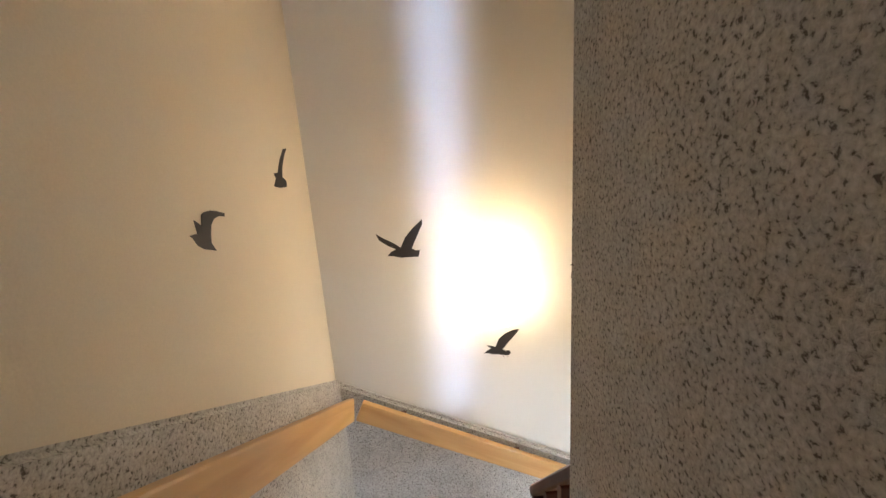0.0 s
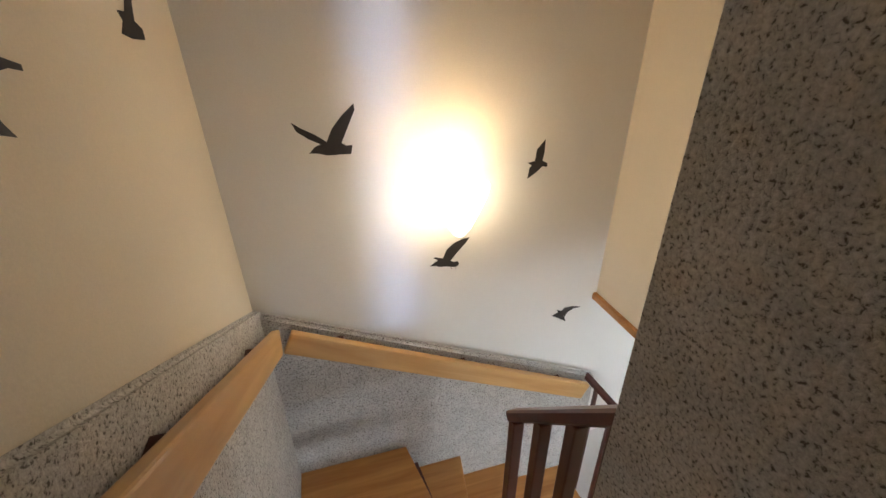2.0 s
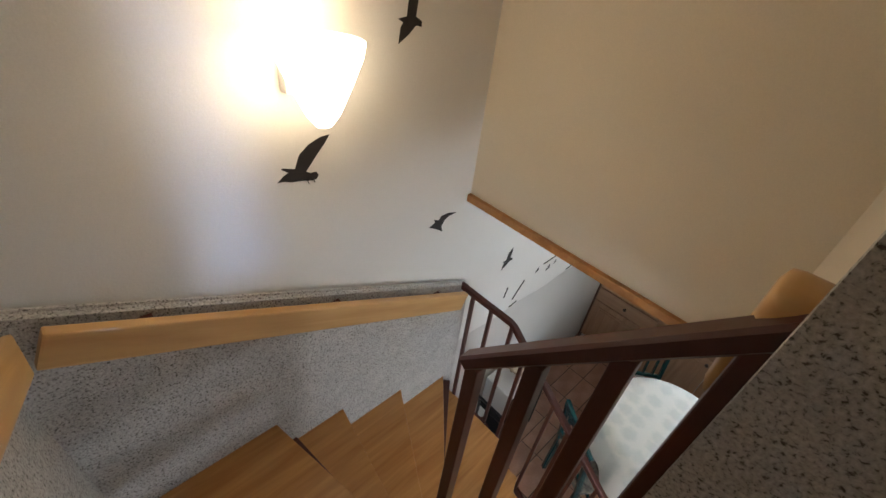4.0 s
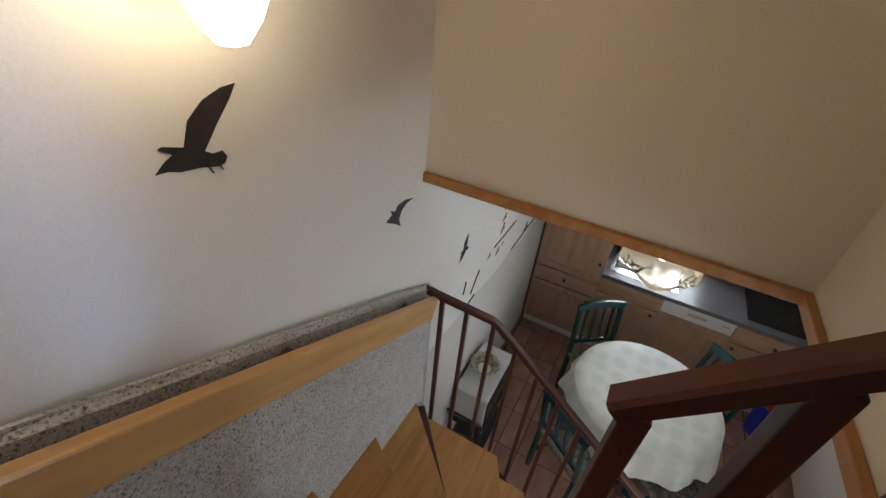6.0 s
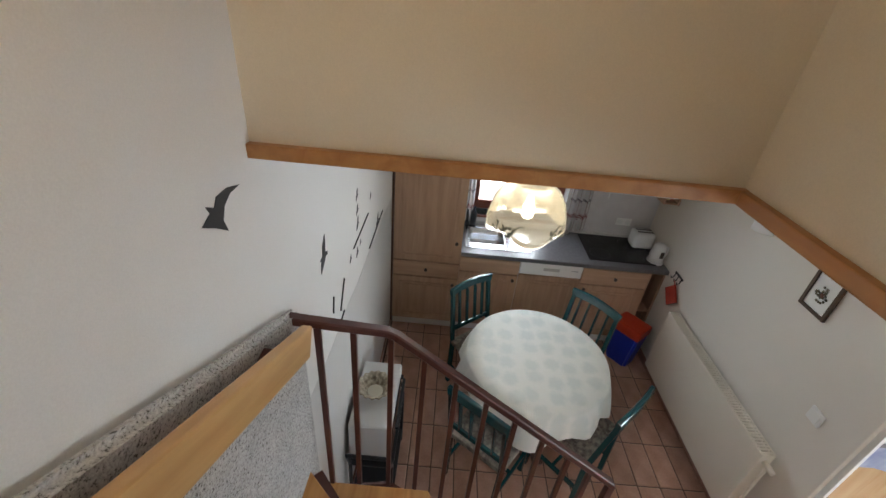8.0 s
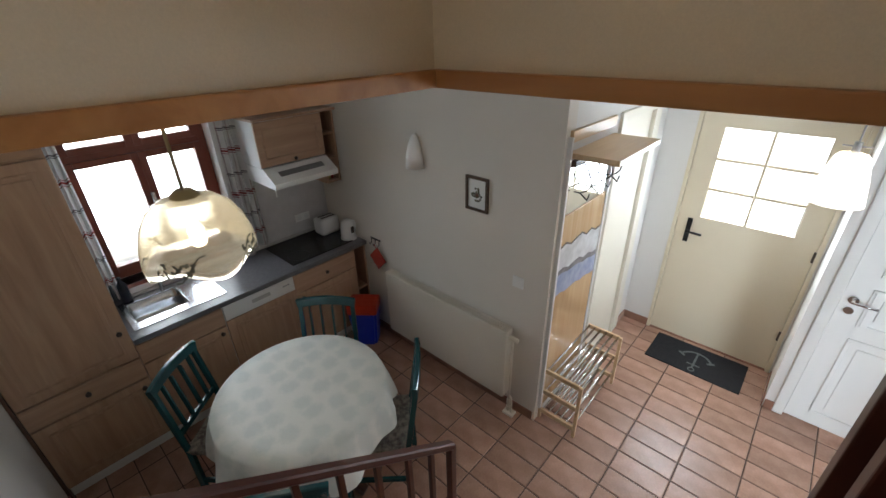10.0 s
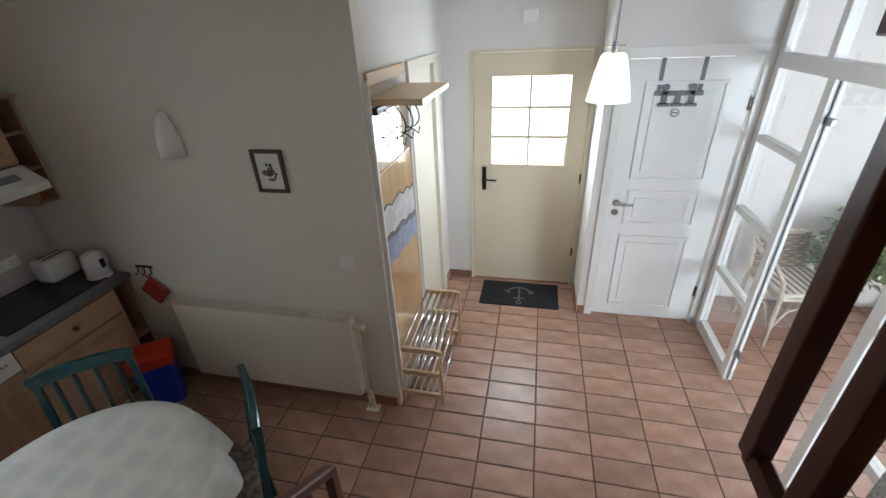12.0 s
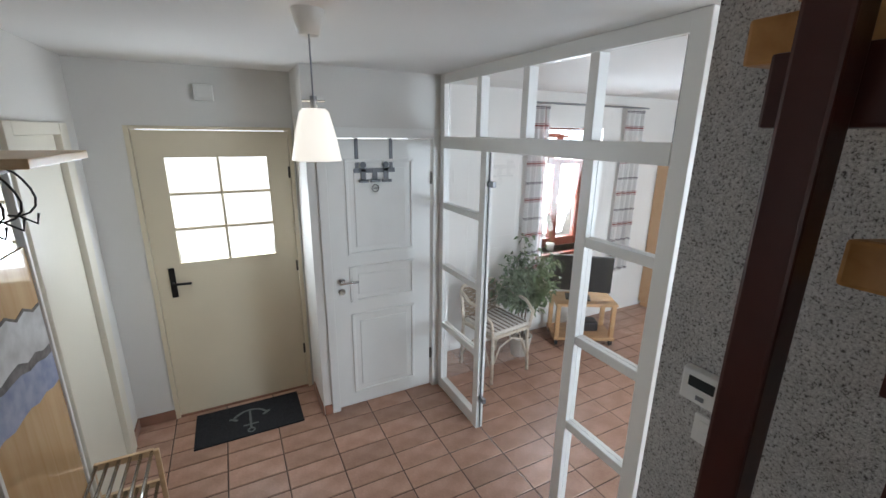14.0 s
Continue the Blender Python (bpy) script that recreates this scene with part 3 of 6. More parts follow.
# ---- stair lamp ----
LAMP_GLASS = glow("lit_lamp_glass", (1.0, 0.82, 0.58), 7.5)
sconce = thing("wall_lamp", "lit white glass wall lamp below the ceiling of the stairs", "wall lamp")
prof = [(0.0, -0.135), (0.022, -0.13), (0.045, -0.10), (0.078, -0.03), (0.105, 0.035), (0.112, 0.07), (0.107, 0.07), (0.098, 0.035), (0.07, -0.03), (0.03, -0.10), (0.0, -0.115)]
bm = lathe(prof, 32, Matrix.Translation((0.61, BIRD_Y - 0.125, 3.03)) @ Matrix.Diagonal((0.88, 0.85, 0.9, 1)))
shade = part("shade", bm, LAMP_GLASS, sconce, "glowing white glass bowl", True)
part("wall_plate", B(0.57, 0.65, BIRD_Y - 0.035, BIRD_Y, 2.96, 3.06, 0.006), WHITE_PAINT, sconce)

# ---- hall ----
# terracotta skirting
SKIRT = mat("skirting_tile", (0.34, 0.17, 0.115), 0.35, vary=0.25, vscale=8, bump=0.1, bscale=30)
def skirting(bm):
    structure("baseboard", bm, SKIRT, "terracotta skirting tiles", "baseboard")


skirting(B(HALL_X - 0.01, HALL_X, DOOR_Y, -2.03, 0, 0.075, 0.002))
skirting(B(HALL_X + 0.02, 3.4, RAD_Y, RAD_Y + 0.01, 0, 0.075, 0.002))
skirting(B(1.46, HALL_X - 0.01, DOOR_Y, DOOR_Y + 0.01, 0, 0.075, 0.002))
skirting(B(0.43, 0.485, WC_Y, WC_Y + 0.01, 0, 0.075, 0.002))
skirting(B(0.492, 0.50, DOOR_Y + 0.08, WC_Y + 0.01, 0, 0.075, 0.002))
skirting(B(PART_X + 0.03, -0.43, WC_Y, WC_Y + 0.01, 0, 0.075, 0.002))
skirting(B(1.40, 3.48, BIRD_Y - 0.01, BIRD_Y, 0, 0.075, 0.002))

BLACK_IRON = mat("black_iron", (0.03, 0.028, 0.027), 0.45, metal=0.6, vary=0.2, vscale=20, bump=0.2, bscale=80)
CHROME = mat("chrome", (0.75, 0.75, 0.76), 0.15, metal=1.0, vary=0.05)
# emission stands in for the daylight behind the frosted door panes
FROSTED_GLOW = glow("glowing_frosted_glass", (1.0, 1.0, 1.0), 2.2)
DARK_STEEL = mat("dark_hinge", (0.10, 0.085, 0.07), 0.4, metal=0.7, vary=0.2)


def lever(parent, x, y, z, way, material, plate):
    part("door_plate", B(x - 0.018, x + 0.018, y, y + 0.008, z - 0.105, z + 0.105, 0.004) if plate else lathe([(0.0, 0), (0.026, 0), (0.026, 0.008), (0.0, 0.008)], 18, Matrix.Translation((x, y, z)) @ Matrix.Rotation(-math.pi / 2, 4, "X")), material, parent, "door handle plate")
    bm = R((x, y, z), (x, y + 0.045, z), 0.009)
    rod(bm, (x, y + 0.045, z), (x + way * 0.11, y + 0.045, z - 0.004), 0.009)
    part("door_handle", bm, material, parent, "lever door handle", True)


# entrance door
door = thing("door_1", "closed cream-painted entrance door with six frosted panes", "door", kind="structure")
X0, X1, Y0 = 0.535, 1.435, DOOR_Y - 0.01
PX, PZ = (0.68, 1.285), (1.16, 1.86)
bm = B(X0, PX[0], Y0 - 0.04, Y0, 0.01, 2.03)
box(bm, PX[1], X1, Y0 - 0.04, Y0, 0.01, 2.03)
box(bm, PX[0], PX[1], Y0 - 0.04, Y0, 0.01, PZ[0])
box(bm, PX[0], PX[1], Y0 - 0.04, Y0, PZ[1], 2.03)
part("door_leaf", bm, CREAM_PAINT, door)
for i in (1, 2):
    zz = PZ[0] + (PZ[1] - PZ[0]) * i / 3
    part("glazing_bar", B(PX[0], PX[1], Y0 - 0.035, Y0 + 0.004, zz - 0.009, zz + 0.009, 0.002), CREAM_PAINT, door)
part("glazing_bar", B((PX[0] + PX[1]) / 2 - 0.009, (PX[0] + PX[1]) / 2 + 0.009, Y0 - 0.035, Y0 + 0.006, PZ[0], PZ[1], 0.002), CREAM_PAINT, door)
for c in range(2):
    for r in range(3):
        w, hh = (PX[1] - PX[0]) / 2, (PZ[1] - PZ[0]) / 3
        # each pane glows by itself instead of passing daylight
        part("pane", B(PX[0] + c * w + 0.008, PX[0] + (c + 1) * w - 0.008, Y0 - 0.024, Y0 - 0.018, PZ[0] + r * hh + 0.008, PZ[0] + (r + 1) * hh - 0.008), FROSTED_GLOW, door, "frosted pane glowing in place of daylight")
lever(door, 1.345, Y0, 1.03, -1, BLACK_IRON, True)
for zz in (0.35, 1.05, 1.75):
    part("hinge", R((X0 + 0.004, Y0 + 0.006, zz - 0.04), (X0 + 0.004, Y0 + 0.006, zz + 0.04), 0.009), DARK_STEEL, door, "dark steel hinge")
bm = B(X1 + 0.002, X1 + 0.03, DOOR_Y - 0.06, DOOR_Y + 0.012, 0, 2.055, 0.003)
box(bm, X0 - 0.03, X0 - 0.002, DOOR_Y - 0.06, DOOR_Y + 0.012, 0, 2.055, 0.003)
box(bm, X0 - 0.002, X1 + 0.002, DOOR_Y - 0.06, DOOR_Y + 0.011, 2.034, 2.055, 0.003)
part("door_frame", bm, CREAM_PAINT, door)
part("threshold", B(X0 - 0.02, X1 + 0.02, DOOR_Y - 0.2, DOOR_Y, -0.002, 0.012), SKIRT, door, "terracotta threshold")

# inner white door with three panels
door = thing("door_2", "closed white panelled inner door", "door", kind="structure")
X0, X1, Y0 = -0.375, 0.365, WC_Y - 0.012
part("door_leaf", B(X0, X1, Y0 - 0.04, Y0, 0.012, 1.99, 0.003), WHITE_PAINT, door)


def panel(parent, x0, x1, z0, z1, y, material):
    """A raised field with a moulding round it."""
    bm = bmesh.new()
    for a, b, c, d in ((x0, x1, z0, z0 + 0.022), (x0, x1, z1 - 0.022, z1), (x0, x0 + 0.022, z0 + 0.022, z1 - 0.022), (x1 - 0.022, x1, z0 + 0.022, z1 - 0.022)):
        box(bm, a, b, y - 0.004, y + 0.009, c, d, 0.004)
    part("moulding", bm, material, parent)
    part("panel", B(x0 + 0.06, x1 - 0.06, y - 0.004, y + 0.006, z0 + 0.06, z1 - 0.06, 0.005), material, parent)


panel(door, -0.24, 0.25, 1.20, 1.86, Y0, WHITE_PAINT)
panel(door, -0.24, 0.25, 0.85, 1.12, Y0, WHITE_PAINT)
panel(door, -0.24, 0.25, 0.11, 0.76, Y0, WHITE_PAINT)
part("door_plate", B(0.20, 0.235, Y0 + 0.01, Y0 + 0.014, 0.86, 1.12, 0.002), WHITE_PAINT, door)
lever(door, 0.31, Y0, 1.02, -1, CHROME, False)
part("key_plate", lathe([(0.0, 0), (0.024, 0), (0.024, 0.008), (0.0, 0.008)], 18, Matrix.Translation((0.31, Y0, 0.945)) @ Matrix.Rotation(-math.pi / 2, 4, "X")), CHROME, door, "round chrome key plate")
for zz in (0.30, 1.72):
    part("hinge", B(X0 - 0.012, X0 + 0.002, Y0, Y0 + 0.012, zz - 0.045, zz + 0.045, 0.003), DARK_STEEL, door, "dark steel hinge")
bm = B(X1 + 0.004, X1 + 0.065, WC_Y - 0.06, WC_Y + 0.014, 0, 2.06, 0.004)
box(bm, X0 - 0.065, X0 - 0.014, WC_Y - 0.06, WC_Y + 0.014, 0, 2.06, 0.004)
box(bm, X0 - 0.0145, X1 + 0.0045, WC_Y - 0.06, WC_Y + 0.013, 1.996, 2.06, 0.003)
part("door_frame", bm, WHITE_PAINT, door)

# hook rack hung over the white door
GREY_METAL = mat("grey_metal", (0.32, 0.33, 0.35), 0.35, metal=0.7, vary=0.15, vscale=12)
RACK_METAL = mat("dull_grey_metal", (0.16, 0.165, 0.18), 0.4, metal=0.3, vary=0.15, vscale=12)
rack = thing("hook_rack", "grey metal hook rack hung over the white door", "hook rack")
for x0 in (0.165, -0.075):
    bm = B(x0 - 0.012, x0 + 0.012, Y0, Y0 + 0.004, 1.78, 1.995)
    box(bm, x0 - 0.012, x0 + 0.012, Y0 - 0.042, Y0 + 0.004, 1.992, 1.995)
    part("strap", bm, RACK_METAL, rack)
part("plate", B(-0.10, 0.19, Y0 + 0.004, Y0 + 0.009, 1.77, 1.80, 0.002), RACK_METAL, rack)
for x0, tall in ((0.125, True), (0.045, False), (-0.035, True)):
    bm = B(x0 - 0.018, x0 + 0.018, Y0 + 0.008, Y0 + 0.012, 1.722, 1.80, 0.002)
    if tall:
        lathe_head = lathe([(0, 0), (0.021, 0), (0.021, 0.006), (0, 0.006)], 16, Matrix.Translation((x0, Y0 + 0.008, 1.822)) @ Matrix.Rotation(-math.pi / 2, 4, "X"))
        head = bpy.data.meshes.new("hook_head")
        lathe_head.to_mesh(head)
        lathe_head.free()
        bm.from_mesh(head)
        bpy.data.meshes.remove(head)
        box(bm, x0 - 0.03, x0 + 0.03, Y0 + 0.008, Y0 + 0.012, 1.775, 1.797, 0.002)
    box(bm, x0 - 0.034, x0 + 0.034, Y0 + 0.008, Y0 + 0.032, 1.706, 1.724, 0.003)
    part("hook", bm, RACK_METAL, rack, "small rounded metal hook")
sign = thing("sticker", "round no-smoking sticker on the white door", "sign")
part("disc", lathe([(0, 0), (0.028, 0), (0.028, 0.001), (0, 0.001)], 24, Matrix.Translation((0.045, Y0 + 0.0105, 1.665)) @ Matrix.Rotation(-math.pi / 2, 4, "X")), WHITE_PAINT, sign)
bm = lathe([(0.021, 0), (0.026, 0), (0.026, 0.001), (0.021, 0.001), (0.021, 0)], 24, Matrix.Translation((0.045, Y0 + 0.012, 1.665)) @ Matrix.Rotation(-math.pi / 2, 4, "X"))
bar(bm, (0.063, Y0 + 0.0125, 1.683), (0.027, Y0 + 0.0125, 1.647), 0.001, 0.005, 0, up=(0, 1, 0))
part("ring", bm, BLACK_IRON, sign)
part("cigarette", B(0.03, 0.06, Y0 + 0.012, Y0 + 0.013, 1.662, 1.668), BLACK_IRON, sign)

# doorway in the side wall of the hall
PALE_CREAM = mat("pale_cream_paint", (0.76, 0.71, 0.60), 0.4, vary=0.04, vscale=2, bump=0.05, bscale=40)
door = thing("door_3", "closed cream door in the side wall of the hall", "door", kind="structure")
part("door_leaf", B(HALL_X + 0.01, HALL_X + 0.05, -1.95, -1.40, 0.01, 2.0, 0.003), PALE_CREAM, door)
bm = B(HALL_X - 0.02, HALL_X + 0.08, -2.075, -1.955, 0, 2.06, 0.005)
box(bm, HALL_X - 0.02, HALL_X + 0.08, -1.395, -1.315, 0, 2.06, 0.005)
box(bm, HALL_X - 0.019, HALL_X + 0.079, -1.9555, -1.3945, 2.002, 2.06, 0.004)
part("door_frame", bm, PALE_CREAM, door)

# white fuse cover over the entrance door
box_ob = thing("alarm_box", "small white square box over the entrance door", "wall box")
part("cover", B(0.96, 1.07, DOOR_Y, DOOR_Y + 0.03, 2.21, 2.31, 0.008), WHITE_PAINT, box_ob)
part("rim", B(0.975, 1.055, DOOR_Y + 0.03, DOOR_Y + 0.036, 2.225, 2.295, 0.004), WHITE_PAINT, box_ob)

# coat rack panel with mirror
MIRROR = mat("mirror", (0.9, 0.92, 0.92), 0.02, metal=1.0)
PANEL_WOOD = wood("panel_pine", (0.66, 0.45, 0.25), (0.55, 0.33, 0.16), "Z", 0.7, 0.12, coat=0.5)
PALE_WOOD = wood("pale_pine", (0.72, 0.53, 0.33), (0.60, 0.40, 0.22), "Y", 0.8, 0.35)
coat = thing("coat_rack", "pine coat rack panel with mirror and black iron hooks", "coat rack")
part("panel", B(HALL_X - 0.018, HALL_X, -1.235, -0.665, 0.12, 1.585, 0.002), PANEL_WOOD, coat, "glossy pine board")
part("mirror", B(HALL_X - 0.012, HALL_X, -1.235, -0.665, 1.589, 1.90, 0.001), MIRROR, coat, "mirror glass")
part("side_strip", B(HALL_X - 0.026, HALL_X, -0.664, -0.645, 0.12, 2.03, 0.002), WHITE_PAINT, coat)
part("side_strip", B(HALL_X - 0.026, HALL_X, -1.255, -1.236, 0.12, 1.9, 0.002), WHITE_PAINT, coat)
part("shelf", B(HALL_X - 0.27, HALL_X, -1.25, -0.665, 1.92, 1.95, 0.004), PALE_WOOD, coat, "pale pine hat shelf")
part("hook_rail", B(HALL_X - 0.045, HALL_X - 0.013, -1.22, -0.68, 1.872, 1.906, 0.004), mat("dark_rail", (0.09, 0.04, 0.025), 0.4, vary=0.2), coat, "dark brown hook rail")
part("upper_board", B(HALL_X - 0.02, HALL_X, -1.22, -0.665, 2.0, 2.06, 0.003), PALE_WOOD, coat)


def wire(pts, r, seg=8):
    """A bent round wire through the points."""
    return sweep(pts, r, None, seg)


for y in (-0.76, -0.90, -1.04, -1.17):
    pts = [(HALL_X - 0.05 - 0.055 * math.sin(a), y + 0.03 * math.sin(2 * a), 1.885 - 0.085 * (1 - math.cos(a))) for a in [i * math.pi / 7 for i in range(9)]]
    part("hook", wire(pts, 0.004), BLACK_IRON, coat, "bent black iron hook", True)
    part("hook", wire([(HALL_X - 0.05, y, 1.715), (HALL_X - 0.10, y + 0.01, 1.685), (HALL_X - 0.11, y + 0.015, 1.725)], 0.004), BLACK_IRON, coat, "bent black iron hook", True)
WAVE = [0.0, 0.014, -0.006, 0.01, 0.02, -0.004, 0.012, -0.008, 0.0]


def print_edge(z0, z1, k):
    """A wavy line across the print, from its near to its far side."""
    return [(-0.672 - 0.555 * i / 8, z0 + (z1 - z0) * i / 8 + k * WAVE[i]) for i in range(9)]


pic = thing("landscape_print", "torn-edged blue and white landscape print on the pine panel", "picture")
low, shore, band, torn = print_edge(1.055, 1.005, 0.6), print_edge(1.205, 1.135, 0.5), print_edge(1.235, 1.175, 1.0), print_edge(1.385, 1.345, 1.3)
for name, label, a, b, material in (
        ("sea", "greyish blue lower band", low, shore, mat("print_blue", (0.22, 0.26, 0.42), 0.5, dark=(0.38, 0.41, 0.52), vscale=14)),
        ("shore", "dark shore line", shore, band, mat("print_shore", (0.07, 0.06, 0.06), 0.5, dark=(0.22, 0.2, 0.2), vscale=18)),
        ("snow", "white and grey upper band", band, torn, mat("print_white", (0.68, 0.68, 0.68), 0.5, dark=(0.42, 0.41, 0.41), vscale=7)),
        ("torn_edge", "dark torn upper edge", torn, [(y, z + 0.012) for y, z in torn], mat("print_edge", (0.10, 0.07, 0.05), 0.6, vary=0.4, vscale=30))):
    bm = slab(a + b[::-1], "x", HALL_X - 0.018, -0.002)
    bmesh.ops.triangulate(bm, faces=bm.faces)
    part(name, bm, material, pic, label)

# shoe rack
rack = thing("shoe_rack", "low pale pine shoe rack with steel rods", "shoe rack")
XA, XB, YA, YB = 1.415, 1.68, -1.335, -0.68
for y in (YA, YB):
    for x in (XA, XB):
        part("leg", B(x - 0.011, x + 0.011, y - 0.011, y + 0.011, 0.0, 0.46, 0.003), PALE_WOOD, rack)
    for z in (0.075, 0.26, 0.45):
        part("crossbar", B(XA + 0.011, XB - 0.011, y - 0.009, y + 0.009, z - 0.018, z + 0.018, 0.003), PALE_WOOD, rack)
for z in (0.075, 0.26, 0.45):
    for i in range(6):
        x = XA + 0.02 + (XB - XA - 0.04) * i / 5
        part("rod", R((x, YA, z + 0.006), (x, YB, z + 0.006), 0.008, None, 10), CHROME, rack, "bright steel rod", True)

# door mat with an anchor
MAT = mat("mat_pile", (0.018, 0.018, 0.022), 0.95, vary=0.4, vscale=60, bump=1.0, bscale=300)
MAT_GREY = mat("mat_print", (0.17, 0.18, 0.18), 0.95, vary=0.3, vscale=60, bump=0.8, bscale=300)
dm = thing("door_mat", "black door mat with a grey anchor on the tiles", "door mat")
part("carpet", B(0.635, 1.335, -2.235, -1.85, 0.0, 0.010, 0.003), MAT, dm)
bm = bmesh.new()
cx, cy, z = 0.985, -2.04, 0.0112
bar(bm, (cx, cy - 0.12, z), (cx, cy + 0.10, z), 0.016, 0.002)
bar(bm, (cx - 0.05, cy - 0.075, z), (cx + 0.05, cy - 0.075, z), 0.014, 0.002)
pts = [(cx + 0.12 * math.sin(a), cy - 0.02 + 0.12 * math.cos(a), z) for a in [-1.25 + 2.5 * i / 10 for i in range(11)]]
for a, b in zip(pts, pts[1:]):
    bar(bm, a, b, 0.018, 0.002)
for s in (-1, 1):
    bar(bm, (cx + s * 0.135, cy + 0.04, z), (cx + s * 0.085, cy + 0.005, z), 0.02, 0.002)
pts = [(cx + 0.022 * math.sin(a), cy - 0.14 + 0.022 * math.cos(a), z) for a in [2 * math.pi * i / 10 for i in range(11)]]
for a, b in zip(pts, pts[1:]):
    bar(bm, a, b, 0.01, 0.002)
bmesh.ops.transform(bm, matrix=Matrix.Translation((cx, cy, 0)) @ Matrix.Rotation(math.pi, 4, "Z") @ Matrix.Translation((-cx, -cy, 0)), verts=bm.verts)
part("anchor", bm, MAT_GREY, dm, "grey woven anchor")

# hall pendant
MILK = glow("lit_milk_glass", (1.0, 0.95, 0.87), 1.6)
pend = thing("pendant_lamp", "lit white glass pendant lamp under the hall ceiling", "pendant lamp")
px, py = 0.64, -0.675
part("rosette", lathe([(0.0, 0), (0.03, -0.075), (0.035, -0.08), (0.05, -0.015), (0.055, 0.0)][::-1], 20, Matrix.Translation((px, py, CEIL))), WHITE_PAINT, pend, "", True)
part("cord", R((px, py, 2.13), (px, py, CEIL - 0.07), 0.003), GREY_METAL, pend)
part("holder", R((px, py, 2.10), (px, py, 2.15), 0.012), GREY_METAL, pend, "brushed steel lamp holder")
part("cross_pin", R((px - 0.04, py, 2.135), (px + 0.04, py, 2.135), 0.003), GREY_METAL, pend)
part("shade", lathe([(0.040, 2.108), (0.050, 2.098), (0.070, 2.02), (0.086, 1.932), (0.082, 1.932), (0.066, 2.02), (0.046, 2.093)], 32, Matrix.Translation((px, py, 0))), MILK, pend, "glowing milk-glass shade", True)

# ---- glazed partition ----
part_ob = thing("glazed_partition", "white wooden partition with clear glass panes", "partition", kind="structure")
PY0, PY1 = WC_Y + 0.012, 0.012


def post(y0, y1, z0, z1, d=0.03):
    part("post", B(PART_X - d, PART_X + d, y0, y1, z0, z1, 0.004), WHITE_PAINT, part_ob)


def lath(y0, y1, z0, z1, d=0.026):
    part("rail", B(PART_X - d, PART_X + d, y0, y1, z0, z1, 0.004), WHITE_PAINT, part_ob)


def pane(y0, y1, z0, z1):
    ob = part("pane", B(PART_X - 0.003, PART_X + 0.003, y0, y1, z0, z1), GLASS, part_ob, "clear glass pane")
    ob.visible_shadow = False


post(PY0, PY0 + 0.06, 0, CEIL)
post(PY1 - 0.07, PY1, 0, CEIL)
post(-1.285, -1.225, 0, 1.93)
post(-0.46, -0.40, 0, 1.93)
lath(PY0 + 0.06, PY1 - 0.07, 1.93, 2.01, 0.034)
lath(PY0 + 0.06, PY1 - 0.07, 2.355, CEIL)
ups = [PY0 + 0.06, -1.33, -0.89, -0.45, PY1 - 0.07]
for y in ups[1:-1]:
    post(y - 0.025, y + 0.025, 2.01, 2.355)
for a, b in zip(ups, ups[1:]):
    pane(a + 0.02, b - 0.02, 2.01, 2.355)
for y0, y1, zs in ((PY0 + 0.06, -1.285, (0.0, 0.55, 1.03, 1.50, 1.93)), (-0.40, PY1 - 0.07, (0.0, 0.60, 1.07, 1.55, 1.93))):
    for z in zs[:-1]:
        lath(y0, y1, z, z + (0.09 if z == 0 else 0.045))
    for z0, z1 in zip(zs, zs[1:]):
        pane(y0, y1, z0 + 0.045, z1)
# frameless glass door
gd = thing("glass_door", "closed frameless glass door in the white partition", "door", kind="structure")
ob = part("glass_leaf", B(PART_X - 0.004, PART_X + 0.004, -1.215, -0.47, 0.012, 1.925, 0.001), GLASS, gd, "clear glass leaf")
ob.visible_shadow = False
for z in (0.25, 1.74):
    part("hinge", B(PART_X - 0.014, PART_X + 0.014, -1.235, -1.165, z - 0.018, z + 0.018, 0.004), GREY_METAL, gd, "steel glass clamp")
part("edge_profile", B(PART_X - 0.006, PART_X + 0.006, -1.222, -1.214, 0.012, 1.925), mat("seal", (0.25, 0.26, 0.26), 0.4, vary=0.1), gd)

# thermostat and switch on the stone plaster
th = thing("thermostat", "white room thermostat with dark display on stone plaster", "thermostat")
TX = LEFT_X + 0.025
part("case", B(TX, TX + 0.03, 0.325, 0.435, 1.365, 1.455, 0.006), WHITE_PAINT, th)
part("display", B(TX + 0.03, TX + 0.032, 0.345, 0.41, 1.41, 1.438), mat("lcd", (0.04, 0.045, 0.045), 0.2, vary=0.1), th, "dark grey display")
part("button", B(TX + 0.03, TX + 0.034, 0.37, 0.39, 1.38, 1.392, 0.001), GREY_METAL, th)
sw = thing("light_switch", "white double light switch on stone plaster", "switch")
part("plate", B(TX, TX + 0.010, 0.365, 0.445, 1.25, 1.33, 0.003), WHITE_PAINT, sw)
part("rocker", B(TX + 0.010, TX + 0.015, 0.378, 0.432, 1.292, 1.318, 0.002), WHITE_PAINT, sw)
part("rocker", B(TX + 0.010, TX + 0.015, 0.378, 0.432, 1.262, 1.288, 0.002), WHITE_PAINT, sw)

